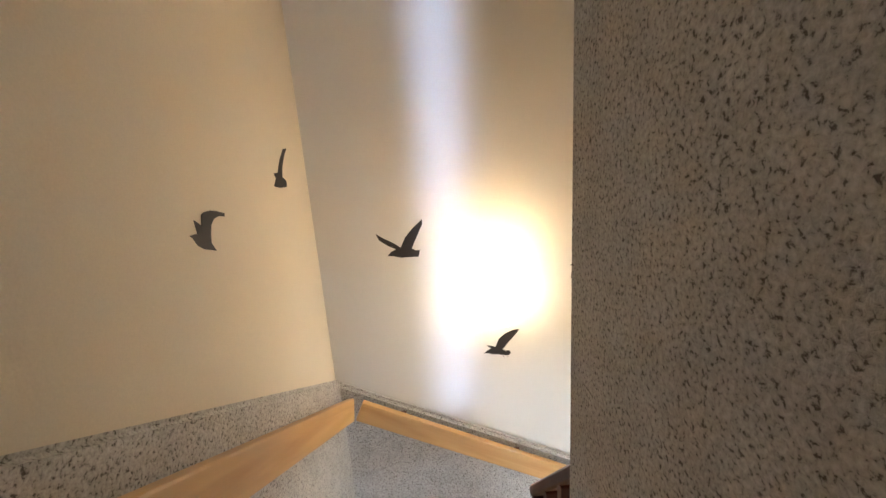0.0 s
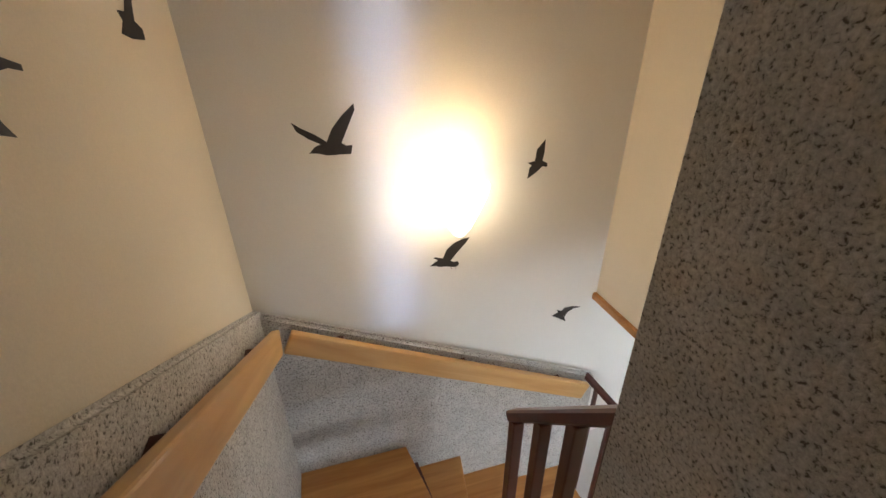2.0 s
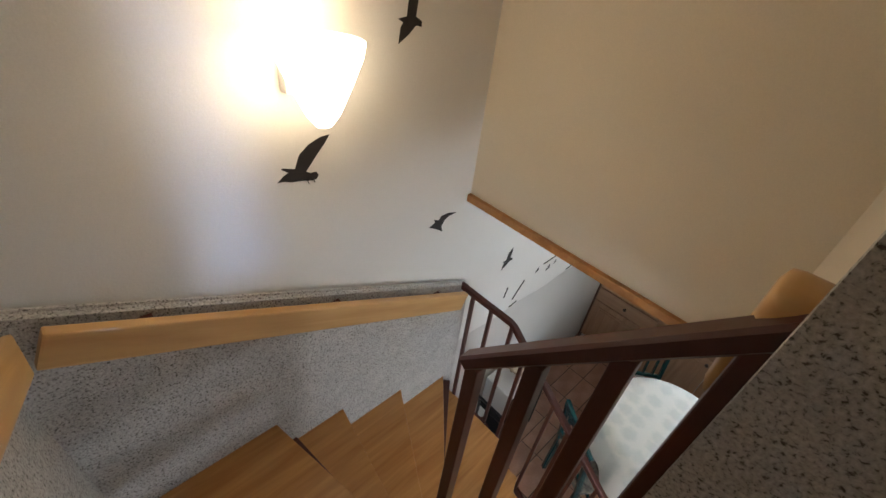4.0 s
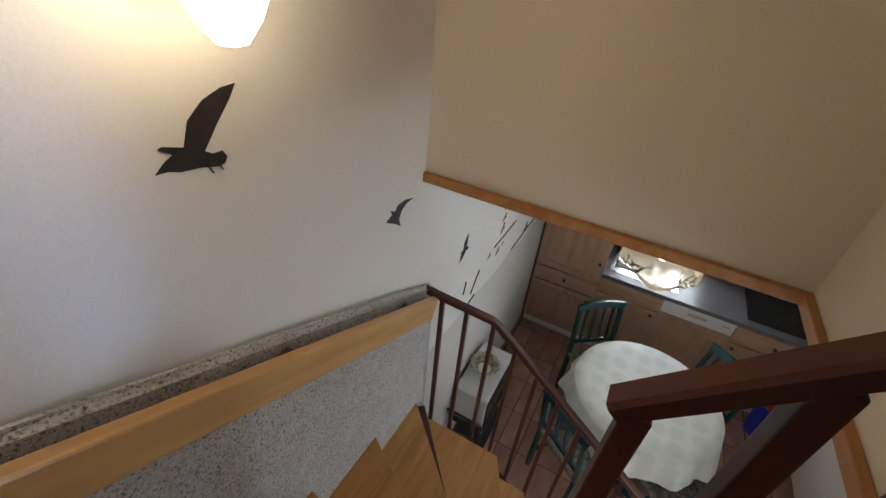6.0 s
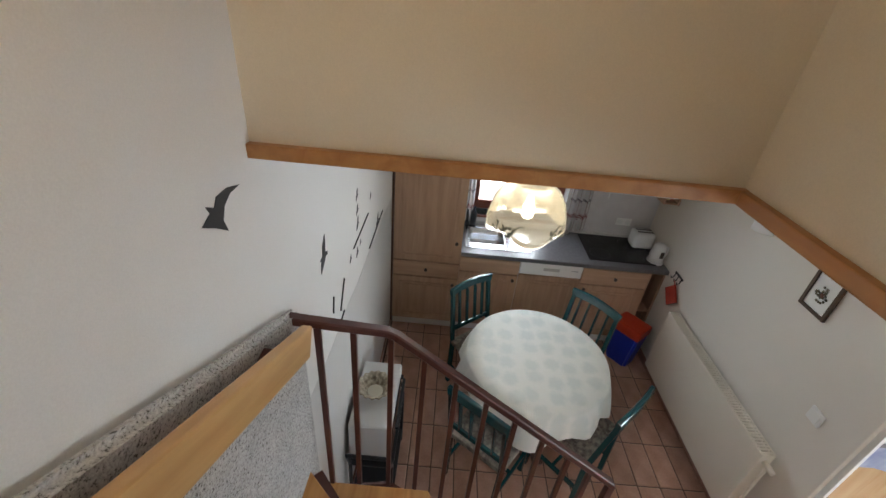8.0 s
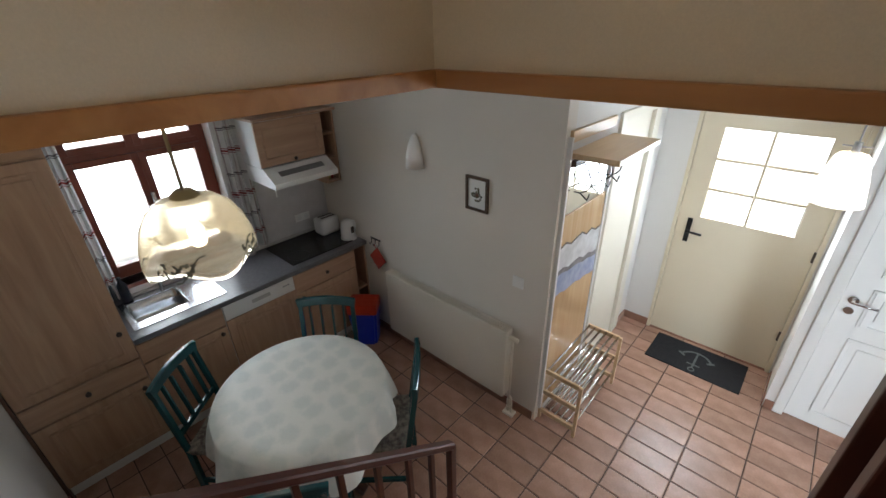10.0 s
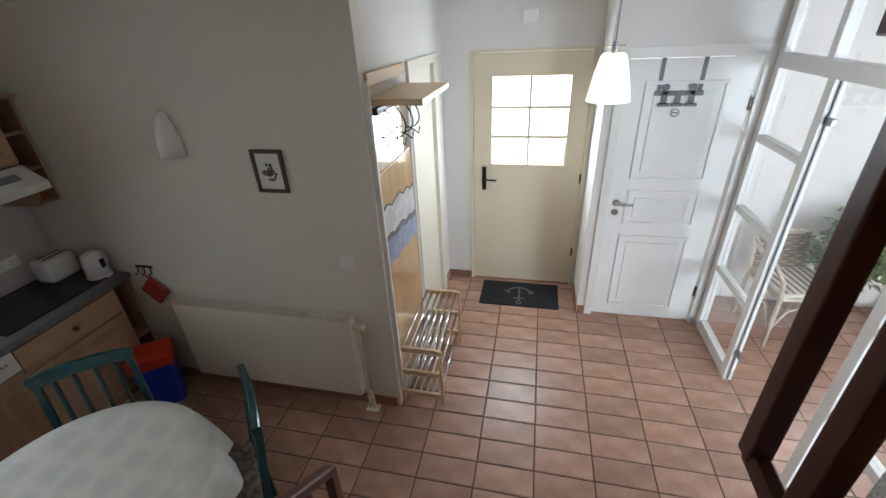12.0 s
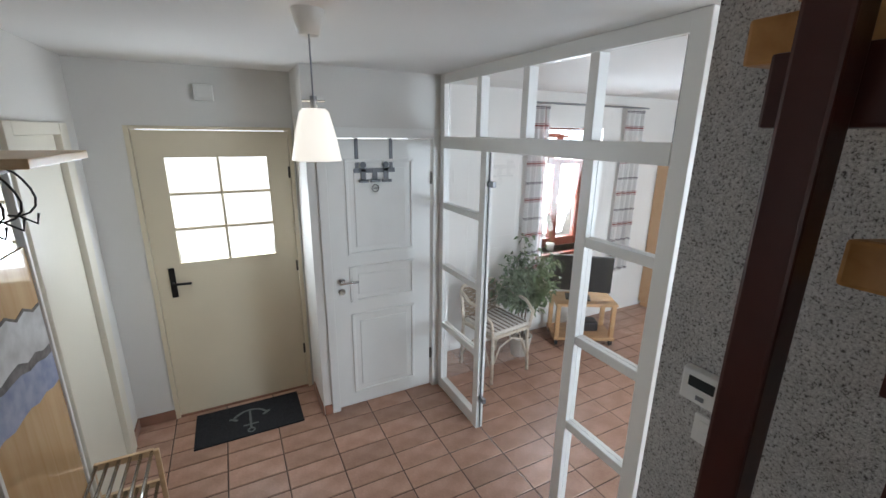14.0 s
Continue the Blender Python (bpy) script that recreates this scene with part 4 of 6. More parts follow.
# ---- kitchen ----
OAK = wood("limed_oak_front", (0.50, 0.325, 0.21), (0.38, 0.23, 0.145), "Z", 0.9, 0.45)
OAK_H = wood("limed_oak_drawer", (0.50, 0.325, 0.21), (0.38, 0.23, 0.145), "Y", 0.9, 0.45)
DARK_WOOD = wood("walnut_inside", (0.12, 0.06, 0.035), (0.07, 0.03, 0.02), "Z", 0.9, 0.5)
KNOB = mat("knob_dark", (0.07, 0.05, 0.04), 0.35, metal=0.4, vary=0.2)
WORKTOP = mat("grey_worktop", (0.15, 0.145, 0.155), 0.3, vary=0.2, vscale=40, bump=0.1, bscale=200, speck=0.15)
WHITE_ENAMEL = mat("white_enamel", (0.78, 0.78, 0.76), 0.25, vary=0.03)
FX = 3.50


def front(parent, y0, y1, z0, z1, knob=None, name="door", drawer=False):
    """A framed cabinet front with a raised field and a knob."""
    w = OAK_H if drawer else OAK
    d = part(name, B(FX - 0.02, FX, y0 + 0.002, y1 - 0.002, z0 + 0.002, z1 - 0.002, 0.004), w, parent)
    if z1 - z0 > 0.2:
        bm = bmesh.new()
        r = 0.055
        for a, b, c, e in ((y0 + r, y1 - r, z0 + r, z0 + r + 0.012), (y0 + r, y1 - r, z1 - r - 0.012, z1 - r), (y0 + r, y0 + r + 0.012, z0 + r, z1 - r), (y1 - r - 0.012, y1 - r, z0 + r, z1 - r)):
            box(bm, FX - 0.026, FX - 0.019, a, b, c, e, 0.003)
        part("moulding", bm, w, d)
        part("field", B(FX - 0.025, FX - 0.019, y0 + r + 0.03, y1 - r - 0.03, z0 + r + 0.03, z1 - r - 0.03, 0.004), w, d)
    if knob:
        part("knob", lathe([(0, 0.0), (0.008, 0.0), (0.007, 0.012), (0.015, 0.018), (0.014, 0.026), (0, 0.029)], 14, Matrix.Translation((FX - 0.02, knob[0], knob[1])) @ Matrix.Rotation(-math.pi / 2, 4, "Y")), KNOB, d, "small dark round knob", True)


def cabinet(name, y0, y1, z1, label):
    c = thing(name, label, "cabinet")
    part("carcass", B(FX, KIT_X, y0 + 0.001, y1 - 0.001, 0.10, z1, 0.002), OAK, c)
    part("plinth", B(FX + 0.04, FX + 0.06, y0, y1, 0, 0.10), WHITE_PAINT, c, "white plinth board")
    return c


c = cabinet("tall_cabinet", 1.165, 1.745, 2.2, "tall limed-oak fridge cabinet against the white wall")
front(c, 1.165, 1.745, 0.12, 0.60, (1.21, 0.55))
front(c, 1.165, 1.745, 0.61, 0.76, (1.455, 0.69), "drawer", True)
front(c, 1.165, 1.745, 0.77, 2.02, (1.21, 0.98))
front(c, 1.165, 1.745, 2.03, 2.19, (1.455, 2.09), "drawer", True)
part("filler", B(FX - 0.022, KIT_X, 1.747, BIRD_Y - 0.002, 0, 2.2), DARK_WOOD, c, "dark filler strip at the wall")
c = cabinet("sink_cabinet", 0.645, 1.165, 0.74, "limed-oak sink base cabinet")
front(c, 0.645, 1.165, 0.12, 0.70, (0.69, 0.66))
front(c, 0.645, 1.165, 0.71, 0.85, None, "drawer", True)
c = thing("dishwasher", "built-in dishwasher with oak front and white panel", "dishwasher")
part("carcass", B(FX, KIT_X, 0.10, 0.644, 0.10, 0.86, 0.002), WHITE_ENAMEL, c)
part("plinth", B(FX + 0.04, FX + 0.06, 0.10, 0.644, 0, 0.10), WHITE_PAINT, c)
front(c, 0.10, 0.644, 0.12, 0.73)
pn = part("control_panel", B(FX - 0.022, FX, 0.103, 0.641, 0.735, 0.855, 0.005), WHITE_ENAMEL, c, "white control panel")
part("grip", B(FX - 0.026, FX - 0.021, 0.30, 0.44, 0.785, 0.815, 0.003), mat("grip_grey", (0.45, 0.44, 0.42), 0.4, vary=0.1), pn, "recessed grey grip")
for y in (0.15, 0.17, 0.19):
    part("button", B(FX - 0.025, FX - 0.021, y - 0.006, y + 0.006, 0.80, 0.812, 0.001), GREY_METAL, pn)
c = cabinet("hob_cabinet", -0.48, 0.099, 0.86, "limed-oak base cabinet under the hob")
front(c, -0.48, 0.099, 0.12, 0.68, (0.055, 0.64))
front(c, -0.48, 0.099, 0.69, 0.85, (-0.19, 0.77), "drawer", True)
c = thing("open_shelf_unit", "narrow open limed-oak shelf unit beside the wall", "shelf")
for y in (-0.50, -0.618):
    part("side", B(FX, KIT_X, y, y + 0.018, 0, 0.86, 0.002), OAK, c)
for z in (0.05, 0.42):
    part("shelf", B(FX + 0.01, KIT_X, -0.60, -0.50, z, z + 0.018, 0.002), OAK, c)
part("back", B(KIT_X - 0.02, KIT_X - 0.01, -0.60, -0.50, 0, 0.86), DARK_WOOD, c)

top = thing("worktop", "dark grey speckled laminate kitchen worktop", "worktop")
bm = B(FX - 0.035, KIT_X, RAD_Y + 0.002, 0.70, 0.862, 0.90, 0.006)
box(bm, FX - 0.035, 3.60, 0.70, 1.163, 0.862, 0.90, 0.004)
box(bm, 3.98, KIT_X, 0.70, 1.163, 0.862, 0.90, 0.004)
box(bm, 3.60, 3.98, 1.12, 1.163, 0.862, 0.90)
part("board", bm, WORKTOP, top)
part("upstand", B(KIT_X - 0.014, KIT_X, RAD_Y + 0.002, 1.163, 0.902, 0.925, 0.003), mat("upstand_pale", (0.55, 0.52, 0.5), 0.4, vary=0.1), top, "pale sealing strip")
SPLASH = mat("splash_tile", (0.60, 0.57, 0.56), 0.35, vary=0.08, vscale=10, bump=0.1, bscale=60)
solid("splashback", B(KIT_X - 0.006, KIT_X, RAD_Y + 0.002, 0.2, 0.926, 1.52), SPLASH, "pale grey glazed splashback behind the hob", "splashback")

STEEL = mat("sink_steel", (0.62, 0.63, 0.65), 0.22, metal=1.0, vary=0.08, vscale=20)
sink = thing("sink", "stainless steel sink with drainer set in the worktop", "sink")
bm = B(3.56, 4.0, 0.56, 0.78, 0.9005, 0.906, 0.002)
box(bm, 3.56, 3.645, 0.78, 1.13, 0.9005, 0.906, 0.002)
box(bm, 3.935, 4.0, 0.78, 1.13, 0.9005, 0.906, 0.002)
box(bm, 3.645, 3.935, 1.095, 1.13, 0.9005, 0.906, 0.002)
part("rim", bm, STEEL, sink)
bm = B(3.64, 3.94, 0.775, 1.10, 0.75, 0.904)
bmesh.ops.delete(bm, geom=[f for f in bm.faces if f.normal.z > 0.9], context="FACES")
bmesh.ops.bevel(bm, geom=[e for e in bm.edges if not e.is_boundary], offset=0.05, segments=5, profile=0.5, affect="EDGES")
bmesh.ops.solidify(bm, geom=list(bm.faces), thickness=0.002)
part("bowl", bm, STEEL, sink, "deep steel bowl", True)
part("drain", lathe([(0, 0), (0.03, 0), (0.03, 0.003), (0.022, 0.004), (0, 0.002)], 20, Matrix.Translation((3.79, 0.94, 0.7525))), KNOB, sink, "dark drain plug")
bm = bmesh.new()
for i in range(6):
    box(bm, 3.64, 3.94, 0.58 + i * 0.028, 0.59 + i * 0.028, 0.906, 0.909)
part("drainer", bm, STEEL, sink)
tap = thing("tap", "chrome mixer tap behind the sink", "tap")
part("spout", wire([(3.98, 0.85, 0.906), (3.98, 0.85, 1.06), (3.97, 0.85, 1.10), (3.88, 0.85, 1.10), (3.83, 0.85, 1.06)], 0.012), CHROME, tap, "", True)
part("lever", R((3.98, 0.85, 1.08), (3.96, 0.80, 1.13), 0.007), CHROME, tap, "", True)
bowl = solid("soap_bottle", lathe([(0, 0), (0.03, 0), (0.03, 0.13), (0.012, 0.16), (0.012, 0.19), (0, 0.19)], 16, Matrix.Translation((3.995, 1.06, 0.9)) @ Matrix.Identity(4)), mat("dark_plastic", (0.02, 0.025, 0.04), 0.3, vary=0.2), "dark soap bottle beside the sink", "bottle", smooth=True)
solid("soap_bottle", lathe([(0, 0), (0.028, 0), (0.028, 0.10), (0.012, 0.13), (0.012, 0.15), (0, 0.15)], 16, Matrix.Translation((3.998, 1.12, 0.9))), bpy.data.materials["dark_plastic"], "low dark bottle beside the sink", "bottle", smooth=True)
solid("jar", lathe([(0, 0), (0.038, 0), (0.038, 0.12), (0.03, 0.14), (0, 0.145)], 18, Matrix.Translation((4.0, 0.17, 0.9))), clear("jar_glass", (0.85, 0.8, 0.75), 0.05), "small glass jar beside the hob", "jar", smooth=True)

HOB = mat("black_hob_glass", (0.010, 0.010, 0.012), 0.22, vary=0.1)
ZONE = mat("hob_print", (0.05, 0.05, 0.052), 0.4, vary=0.1)
hob = thing("hob", "black glass hob set in the worktop", "hob")
part("glass", B(3.545, 4.0, -0.53, 0.05, 0.9005, 0.907, 0.002), HOB, hob)
for x, y, r in ((3.66, -0.07, 0.09), (3.66, -0.39, 0.07), (3.88, -0.09, 0.07), (3.88, -0.39, 0.09)):
    part("zone", lathe([(r - 0.003, 0), (r, 0), (r, 0.0006), (r - 0.003, 0.0006), (r - 0.003, 0)], 32, Matrix.Translation((x, y, 0.9071))), ZONE, hob, "thin grey cooking zone ring")

# hood cabinet
hc = thing("hood_cabinet", "limed-oak wall cabinet over the cooker hood", "cabinet")
HX = 3.70
part("carcass", B(HX, KIT_X, -0.48, 0.06, 1.66, 1.99, 0.003), WHITE_ENAMEL, hc)
d = part("door", B(HX - 0.02, HX, -0.478, 0.058, 1.665, 1.985, 0.004), OAK_H, hc)
bm = bmesh.new()
for a, b, cc, e in ((-0.43, 0.01, 1.715, 1.727), (-0.43, 0.01, 1.923, 1.935), (-0.43, -0.418, 1.728, 1.922), (-0.002, 0.01, 1.728, 1.922)):
    box(bm, HX - 0.026, HX - 0.019, a, b, cc, e, 0.003)
part("moulding", bm, OAK_H, d)
part("knob", lathe([(0, 0.0), (0.008, 0.0), (0.015, 0.018), (0, 0.029)], 14, Matrix.Translation((HX - 0.02, -0.21, 1.69)) @ Matrix.Rotation(-math.pi / 2, 4, "Y")), KNOB, d, "small dark round knob", True)
part("cornice", B(HX - 0.03, KIT_X, -0.615, 0.07, 1.99, 2.01, 0.004), OAK_H, hc)
sh = thing("corner_shelf", "open limed-oak corner shelf beside the hood cabinet", "shelf")
part("side", B(HX + 0.02, KIT_X, -0.617, -0.602, 1.40, 1.989, 0.002), OAK, sh)
part("side", B(HX + 0.02, KIT_X, -0.497, -0.482, 1.40, 1.989, 0.002), OAK, sh)
part("back", B(KIT_X - 0.02, KIT_X - 0.01, -0.602, -0.497, 1.40, 1.989), DARK_WOOD, sh)
for z in (1.40, 1.60, 1.80):
    part("board", B(HX + 0.03, KIT_X - 0.02, -0.602, -0.497, z, z + 0.015, 0.002), OAK, sh)
for y, hh, col in ((-0.58, 0.09, (0.5, 0.1, 0.05)), (-0.55, 0.10, (0.6, 0.5, 0.2)), (-0.52, 0.08, (0.7, 0.7, 0.68))):
    j = thing("spice_jar", "small spice jar on the corner shelf", "jar", group="spice jars")
    part("glass", R((3.80, y, 1.416), (3.80, y, 1.416 + hh), 0.015, None, 14), mat("spice", col, 0.4, vary=0.3, vscale=60), j, "", True)
    part("lid", R((3.80, y, 1.416 + hh), (3.80, y, 1.428 + hh), 0.016, None, 14), GREY_METAL, j, "grey metal lid")
hood = thing("cooker_hood", "white slim cooker hood over the hob", "cooker hood")
bm = slab([(HX - 0.16, 1.53), (KIT_X, 1.53), (KIT_X, 1.655), (HX - 0.02, 1.655), (HX - 0.16, 1.57)], "y", -0.48, 0.535)
part("body", bm, WHITE_ENAMEL, hood)
bm = bmesh.new()
bar(bm, (HX - 0.088, -0.40, 1.6165), (HX - 0.088, -0.03, 1.6165), 0.05, 0.003, 0, up=(-0.085, 0, 0.14))
part("vent_slot", bm, mat("vent_grey", (0.25, 0.25, 0.25), 0.5, vary=0.2), hood, "grey slotted vent strip")
part("pull_cord", R((HX - 0.12, 0.04, 1.47), (HX - 0.12, 0.04, 1.53), 0.004), WHITE_ENAMEL, hood)
th = thing("thermos_jug", "black thermos jug on the hood cabinet", "jug")
part("body", lathe([(0, 0), (0.06, 0), (0.062, 0.02), (0.05, 0.10), (0.036, 0.15), (0.036, 0.18), (0.042, 0.2), (0.03, 0.215), (0, 0.218)], 24, Matrix.Translation((3.88, -0.09, 2.01))), bpy.data.materials["dark_plastic"], th, "", True)
part("handle", wire([(3.88, -0.120, 2.20), (3.88, -0.170, 2.20), (3.88, -0.185, 2.16), (3.88, -0.170, 2.09), (3.88, -0.145, 2.07)], 0.009), bpy.data.materials["dark_plastic"], th, "", True)
part("spout", R((3.88, -0.06, 2.19), (3.88, -0.03, 2.205), 0.014, 0.008), bpy.data.materials["dark_plastic"], th, "", True)

# toaster and kettle
t = thing("toaster", "white two-slot toaster on the worktop", "toaster")
part("body", B(3.80, 3.95, -0.59, -0.40, 0.907, 1.06, 0.03), WHITE_ENAMEL, t, "", True)
part("slot", B(3.84, 3.86, -0.57, -0.43, 1.058, 1.0615), KNOB, t, "dark slot")
part("slot", B(3.89, 3.91, -0.57, -0.43, 1.058, 1.0615), KNOB, t, "dark slot")
k = thing("kettle", "white electric kettle on the worktop", "kettle")
part("base", R((3.62, -0.545, 0.90), (3.62, -0.545, 0.92), 0.07, None, 24), WHITE_ENAMEL, k)
part("body", lathe([(0, 0.02), (0.066, 0.02), (0.062, 0.10), (0.05, 0.165), (0.03, 0.18), (0, 0.183)], 24, Matrix.Translation((3.62, -0.545, 0.90))), WHITE_ENAMEL, k, "", True)
part("handle", wire([(3.60, -0.575, 1.07), (3.585, -0.595, 1.065), (3.58, -0.60, 1.02), (3.59, -0.595, 0.965)], 0.009), WHITE_ENAMEL, k, "", True)
part("gauge", B(3.552, 3.558, -0.565, -0.535, 0.97, 1.03, 0.002), KNOB, k, "dark water gauge")
s = thing("wall_socket", "white double wall socket over the worktop", "socket")
part("plate", B(KIT_X - 0.018, KIT_X - 0.006, -0.42, -0.28, 1.03, 1.10, 0.004), WHITE_PAINT, s)
for y in (-0.385, -0.315):
    part("insert", lathe([(0.0, 0), (0.022, 0), (0.022, 0.004), (0, 0.004)], 18, Matrix.Translation((KIT_X - 0.018, y, 1.065)) @ Matrix.Rotation(-math.pi / 2, 4, "Y")), WHITE_ENAMEL, s)

# windows
RED_FRAME = mat("red_brown_window_paint", (0.22, 0.045, 0.022), 0.35, vary=0.15, vscale=6, bump=0.05, bscale=40)


def window(name, m, w, h, sashes, label, transom):
    """A casement window in its opening: local x across, z up from the sill, y outwards."""
    win = thing(name, label, "window", m, kind="structure")
    f = 0.05
    bm = B(-w / 2, w / 2, 0, 0.07, 0, f, 0.004)
    box(bm, -w / 2, w / 2, 0, 0.07, h - f, h, 0.004)
    box(bm, -w / 2, -w / 2 + f, 0, 0.07, f, h - f, 0.004)
    box(bm, w / 2 - f, w / 2, 0, 0.07, f, h - f, 0.004)
    part("window_frame", bm, RED_FRAME, win)
    sw = (w - 2 * f) / sashes
    for i in range(sashes):
        a = -w / 2 + f + i * sw
        for z0, z1 in ((f, transom - 0.02), (transom + 0.02, h - f)):
            bm = B(a, a + 0.045, -0.01, 0.05, z0, z1, 0.004)
            box(bm, a + sw - 0.045, a + sw, -0.01, 0.05, z0, z1, 0.004)
            box(bm, a + 0.045, a + sw - 0.045, -0.01, 0.05, z0, z0 + 0.045, 0.004)
            box(bm, a + 0.045, a + sw - 0.045, -0.01, 0.05, z1 - 0.045, z1, 0.004)
            part("sash", bm, RED_FRAME, win)
            p = part("pane", B(a + 0.04, a + sw - 0.04, 0.018, 0.023, z0 + 0.04, z1 - 0.04), GLASS, win, "clear glass pane")
            p.visible_shadow = False
    part("transom_bar", B(-w / 2 + f, w / 2 - f, 0.0, 0.06, transom - 0.02, transom + 0.02, 0.004), RED_FRAME, win)
    part("window_handle", B(-0.012, 0.012, -0.045, -0.01, h * 0.38, h * 0.38 + 0.09, 0.005), CHROME, win, "window handle")
    return win


w1 = window("window_1", pose(4.16, 0.67, 1.0, 0, 0, -90), 0.90, 1.24, 2, "red-brown painted kitchen window", 0.86)
part("window_sill", B(-0.47, 0.47, -0.14, 0.0, -0.03, 0.0, 0.005), RED_FRAME, w1)
w2 = window("window_2", pose(-2.15, DOOR_Y - 0.20, 0.85, 0, 0, 180), 0.80, 1.25, 2, "red-brown painted living room window", 0.95)
part("window_sill", B(-0.44, 0.44, -0.26, 0.0, -0.03, 0.0, 0.005), RED_FRAME, w2)


# window added out of view to bring daylight in from the back
w3 = window("window_3", pose(-2.6, BIRD_Y + 0.18, 0.3), 1.60, 1.85, 2, "unseen red-brown window added to light the living room", 1.4)
part("window_sill", B(-0.8, 0.8, -0.2, 0.0, -0.03, 0.0, 0.005), RED_FRAME, w3)


# curtains
def cloth(name, base, stripes):
    """Pale linen with bands of red and grey woven stripes along the height."""
    m = bpy.data.materials.new(name)
    m.use_nodes = True
    n, l = m.node_tree.nodes, m.node_tree.links
    b = n["Principled BSDF"]
    b.inputs["Roughness"].default_value = 0.9
    co = n.new("ShaderNodeTexCoord")
    sep = n.new("ShaderNodeSeparateXYZ")
    l.new(co.outputs["Object"], sep.inputs[0])
    md = n.new("ShaderNodeMath")
    md.operation = "FLOORED_MODULO"
    md.inputs[1].default_value = stripes
    l.new(sep.outputs["Z"], md.inputs[0])
    mr = n.new("ShaderNodeMapRange")
    mr.inputs["From Max"].default_value = stripes
    l.new(md.outputs[0], mr.inputs["Value"])
    r = n.new("ShaderNodeValToRGB")
    r.color_ramp.interpolation = "CONSTANT"
    e = r.color_ramp.elements
    e[0].position, e[0].color = 0.0, (*base, 1)
    e[1].position, e[1].color = 0.94, (*base, 1)
    red, grey = (0.26, 0.035, 0.03), (0.17, 0.15, 0.17)
    for p, c in ((0.14, red), (0.155, base), (0.18, red), (0.225, base), (0.25, red), (0.265, base), (0.64, grey), (0.655, base), (0.67, grey), (0.70, base)):
        x = e.new(p)
        x.color = (*c, 1)
    l.new(mr.outputs[0], r.inputs["Fac"])
    # thin woven lines down the height, one every 9 cm
    across = n.new("ShaderNodeMath")
    across.operation = "ADD"
    l.new(sep.outputs["X"], across.inputs[0])
    l.new(sep.outputs["Y"], across.inputs[1])
    ml = n.new("ShaderNodeMath")
    ml.operation = "FLOORED_MODULO"
    ml.inputs[1].default_value = 0.09
    l.new(across.outputs[0], ml.inputs[0])
    lt = n.new("ShaderNodeMath")
    lt.operation = "LESS_THAN"
    lt.inputs[1].default_value = 0.010
    l.new(ml.outputs[0], lt.inputs[0])
    fade = n.new("ShaderNodeMath")
    fade.operation = "MULTIPLY"
    fade.inputs[1].default_value = 0.45
    l.new(lt.outputs[0], fade.inputs[0])
    mx = n.new("ShaderNodeMix")
    mx.data_type = "RGBA"
    mx.inputs["B"].default_value = (0.30, 0.10, 0.09, 1)
    l.new(fade.outputs[0], mx.inputs["Factor"])
    l.new(r.outputs["Color"], mx.inputs["A"])
    l.new(mx.outputs["Result"], b.inputs["Base Color"])
    nb = n.new("ShaderNodeTexNoise")
    nb.inputs["Scale"].default_value = 350
    bp = n.new("ShaderNodeBump")
    bp.inputs["Strength"].default_value, bp.inputs["Distance"].default_value = 0.3, 0.002
    l.new(co.outputs["Object"], nb.inputs["Vector"])
    l.new(nb.outputs["Fac"], bp.inputs["Height"])
    l.new(bp.outputs[0], b.inputs["Normal"])
    thin = n.new("ShaderNodeBsdfTranslucent")
    l.new(mx.outputs["Result"], thin.inputs["Color"])
    both = n.new("ShaderNodeMixShader")
    both.inputs["Fac"].default_value = 0.45
    l.new(b.outputs[0], both.inputs[1])
    l.new(thin.outputs[0], both.inputs[2])
    l.new(both.outputs[0], n["Material Output"].inputs["Surface"])
    return m


CURTAIN = cloth("striped_linen", (0.76, 0.75, 0.74), 0.34)


def curtain(x, y, z0, z1, wide, along_x, label):
    """A gathered curtain: wavy sheet with thickness, hung from a rod."""
    c = thing("curtain", label, "curtain", Matrix.Translation((x, y, 0)), "striped curtains")
    bm = bmesh.new()
    n, rows = 40, 10
    grid = []
    for j in range(rows + 1):
        v = j / rows
        z = z0 + (z1 - z0) * v
        row = []
        for i in range(n + 1):
            u = i / n
            a = (u - 0.5) * wide * (1.0 - 0.12 * v)
            d = 0.032 * math.sin(u * 7 * math.pi + 0.6 * math.sin(3 * v)) * (1 - 0.4 * v)
            row.append(bm.verts.new((a, d, z) if along_x else (d, a, z)))
        grid.append(row)
    for j in range(rows):
        for i in range(n):
            bm.faces.new((grid[j][i], grid[j][i + 1], grid[j + 1][i + 1], grid[j + 1][i]))
    part("cloth", bm, CURTAIN, c, "", True)
    return c


curtain(3.99, 0.11, 0.95, 2.29, 0.20, False, "pale kitchen curtain with red and grey stripes")
curtain(3.99, 1.14, 0.95, 2.29, 0.14, False, "pale kitchen curtain with red and grey stripes")
rodm = thing("curtain_rod", "steel curtain rod over the kitchen window", "curtain rod")
part("pole", R((3.99, -0.02, 2.30), (3.99, 1.25, 2.30), 0.008), GREY_METAL, rodm)
part("bracket", B(3.99, KIT_X, 0.02, 0.035, 2.292, 2.308), GREY_METAL, rodm)
curtain(-1.66, DOOR_Y + 0.06, 0.55, 2.29, 0.24, True, "pale living room curtain with red and grey stripes")
curtain(-2.92, DOOR_Y + 0.06, 0.55, 2.29, 0.30, True, "pale living room curtain with red and grey stripes")
rodm = thing("curtain_rod", "steel curtain rod over the living room window", "curtain rod")
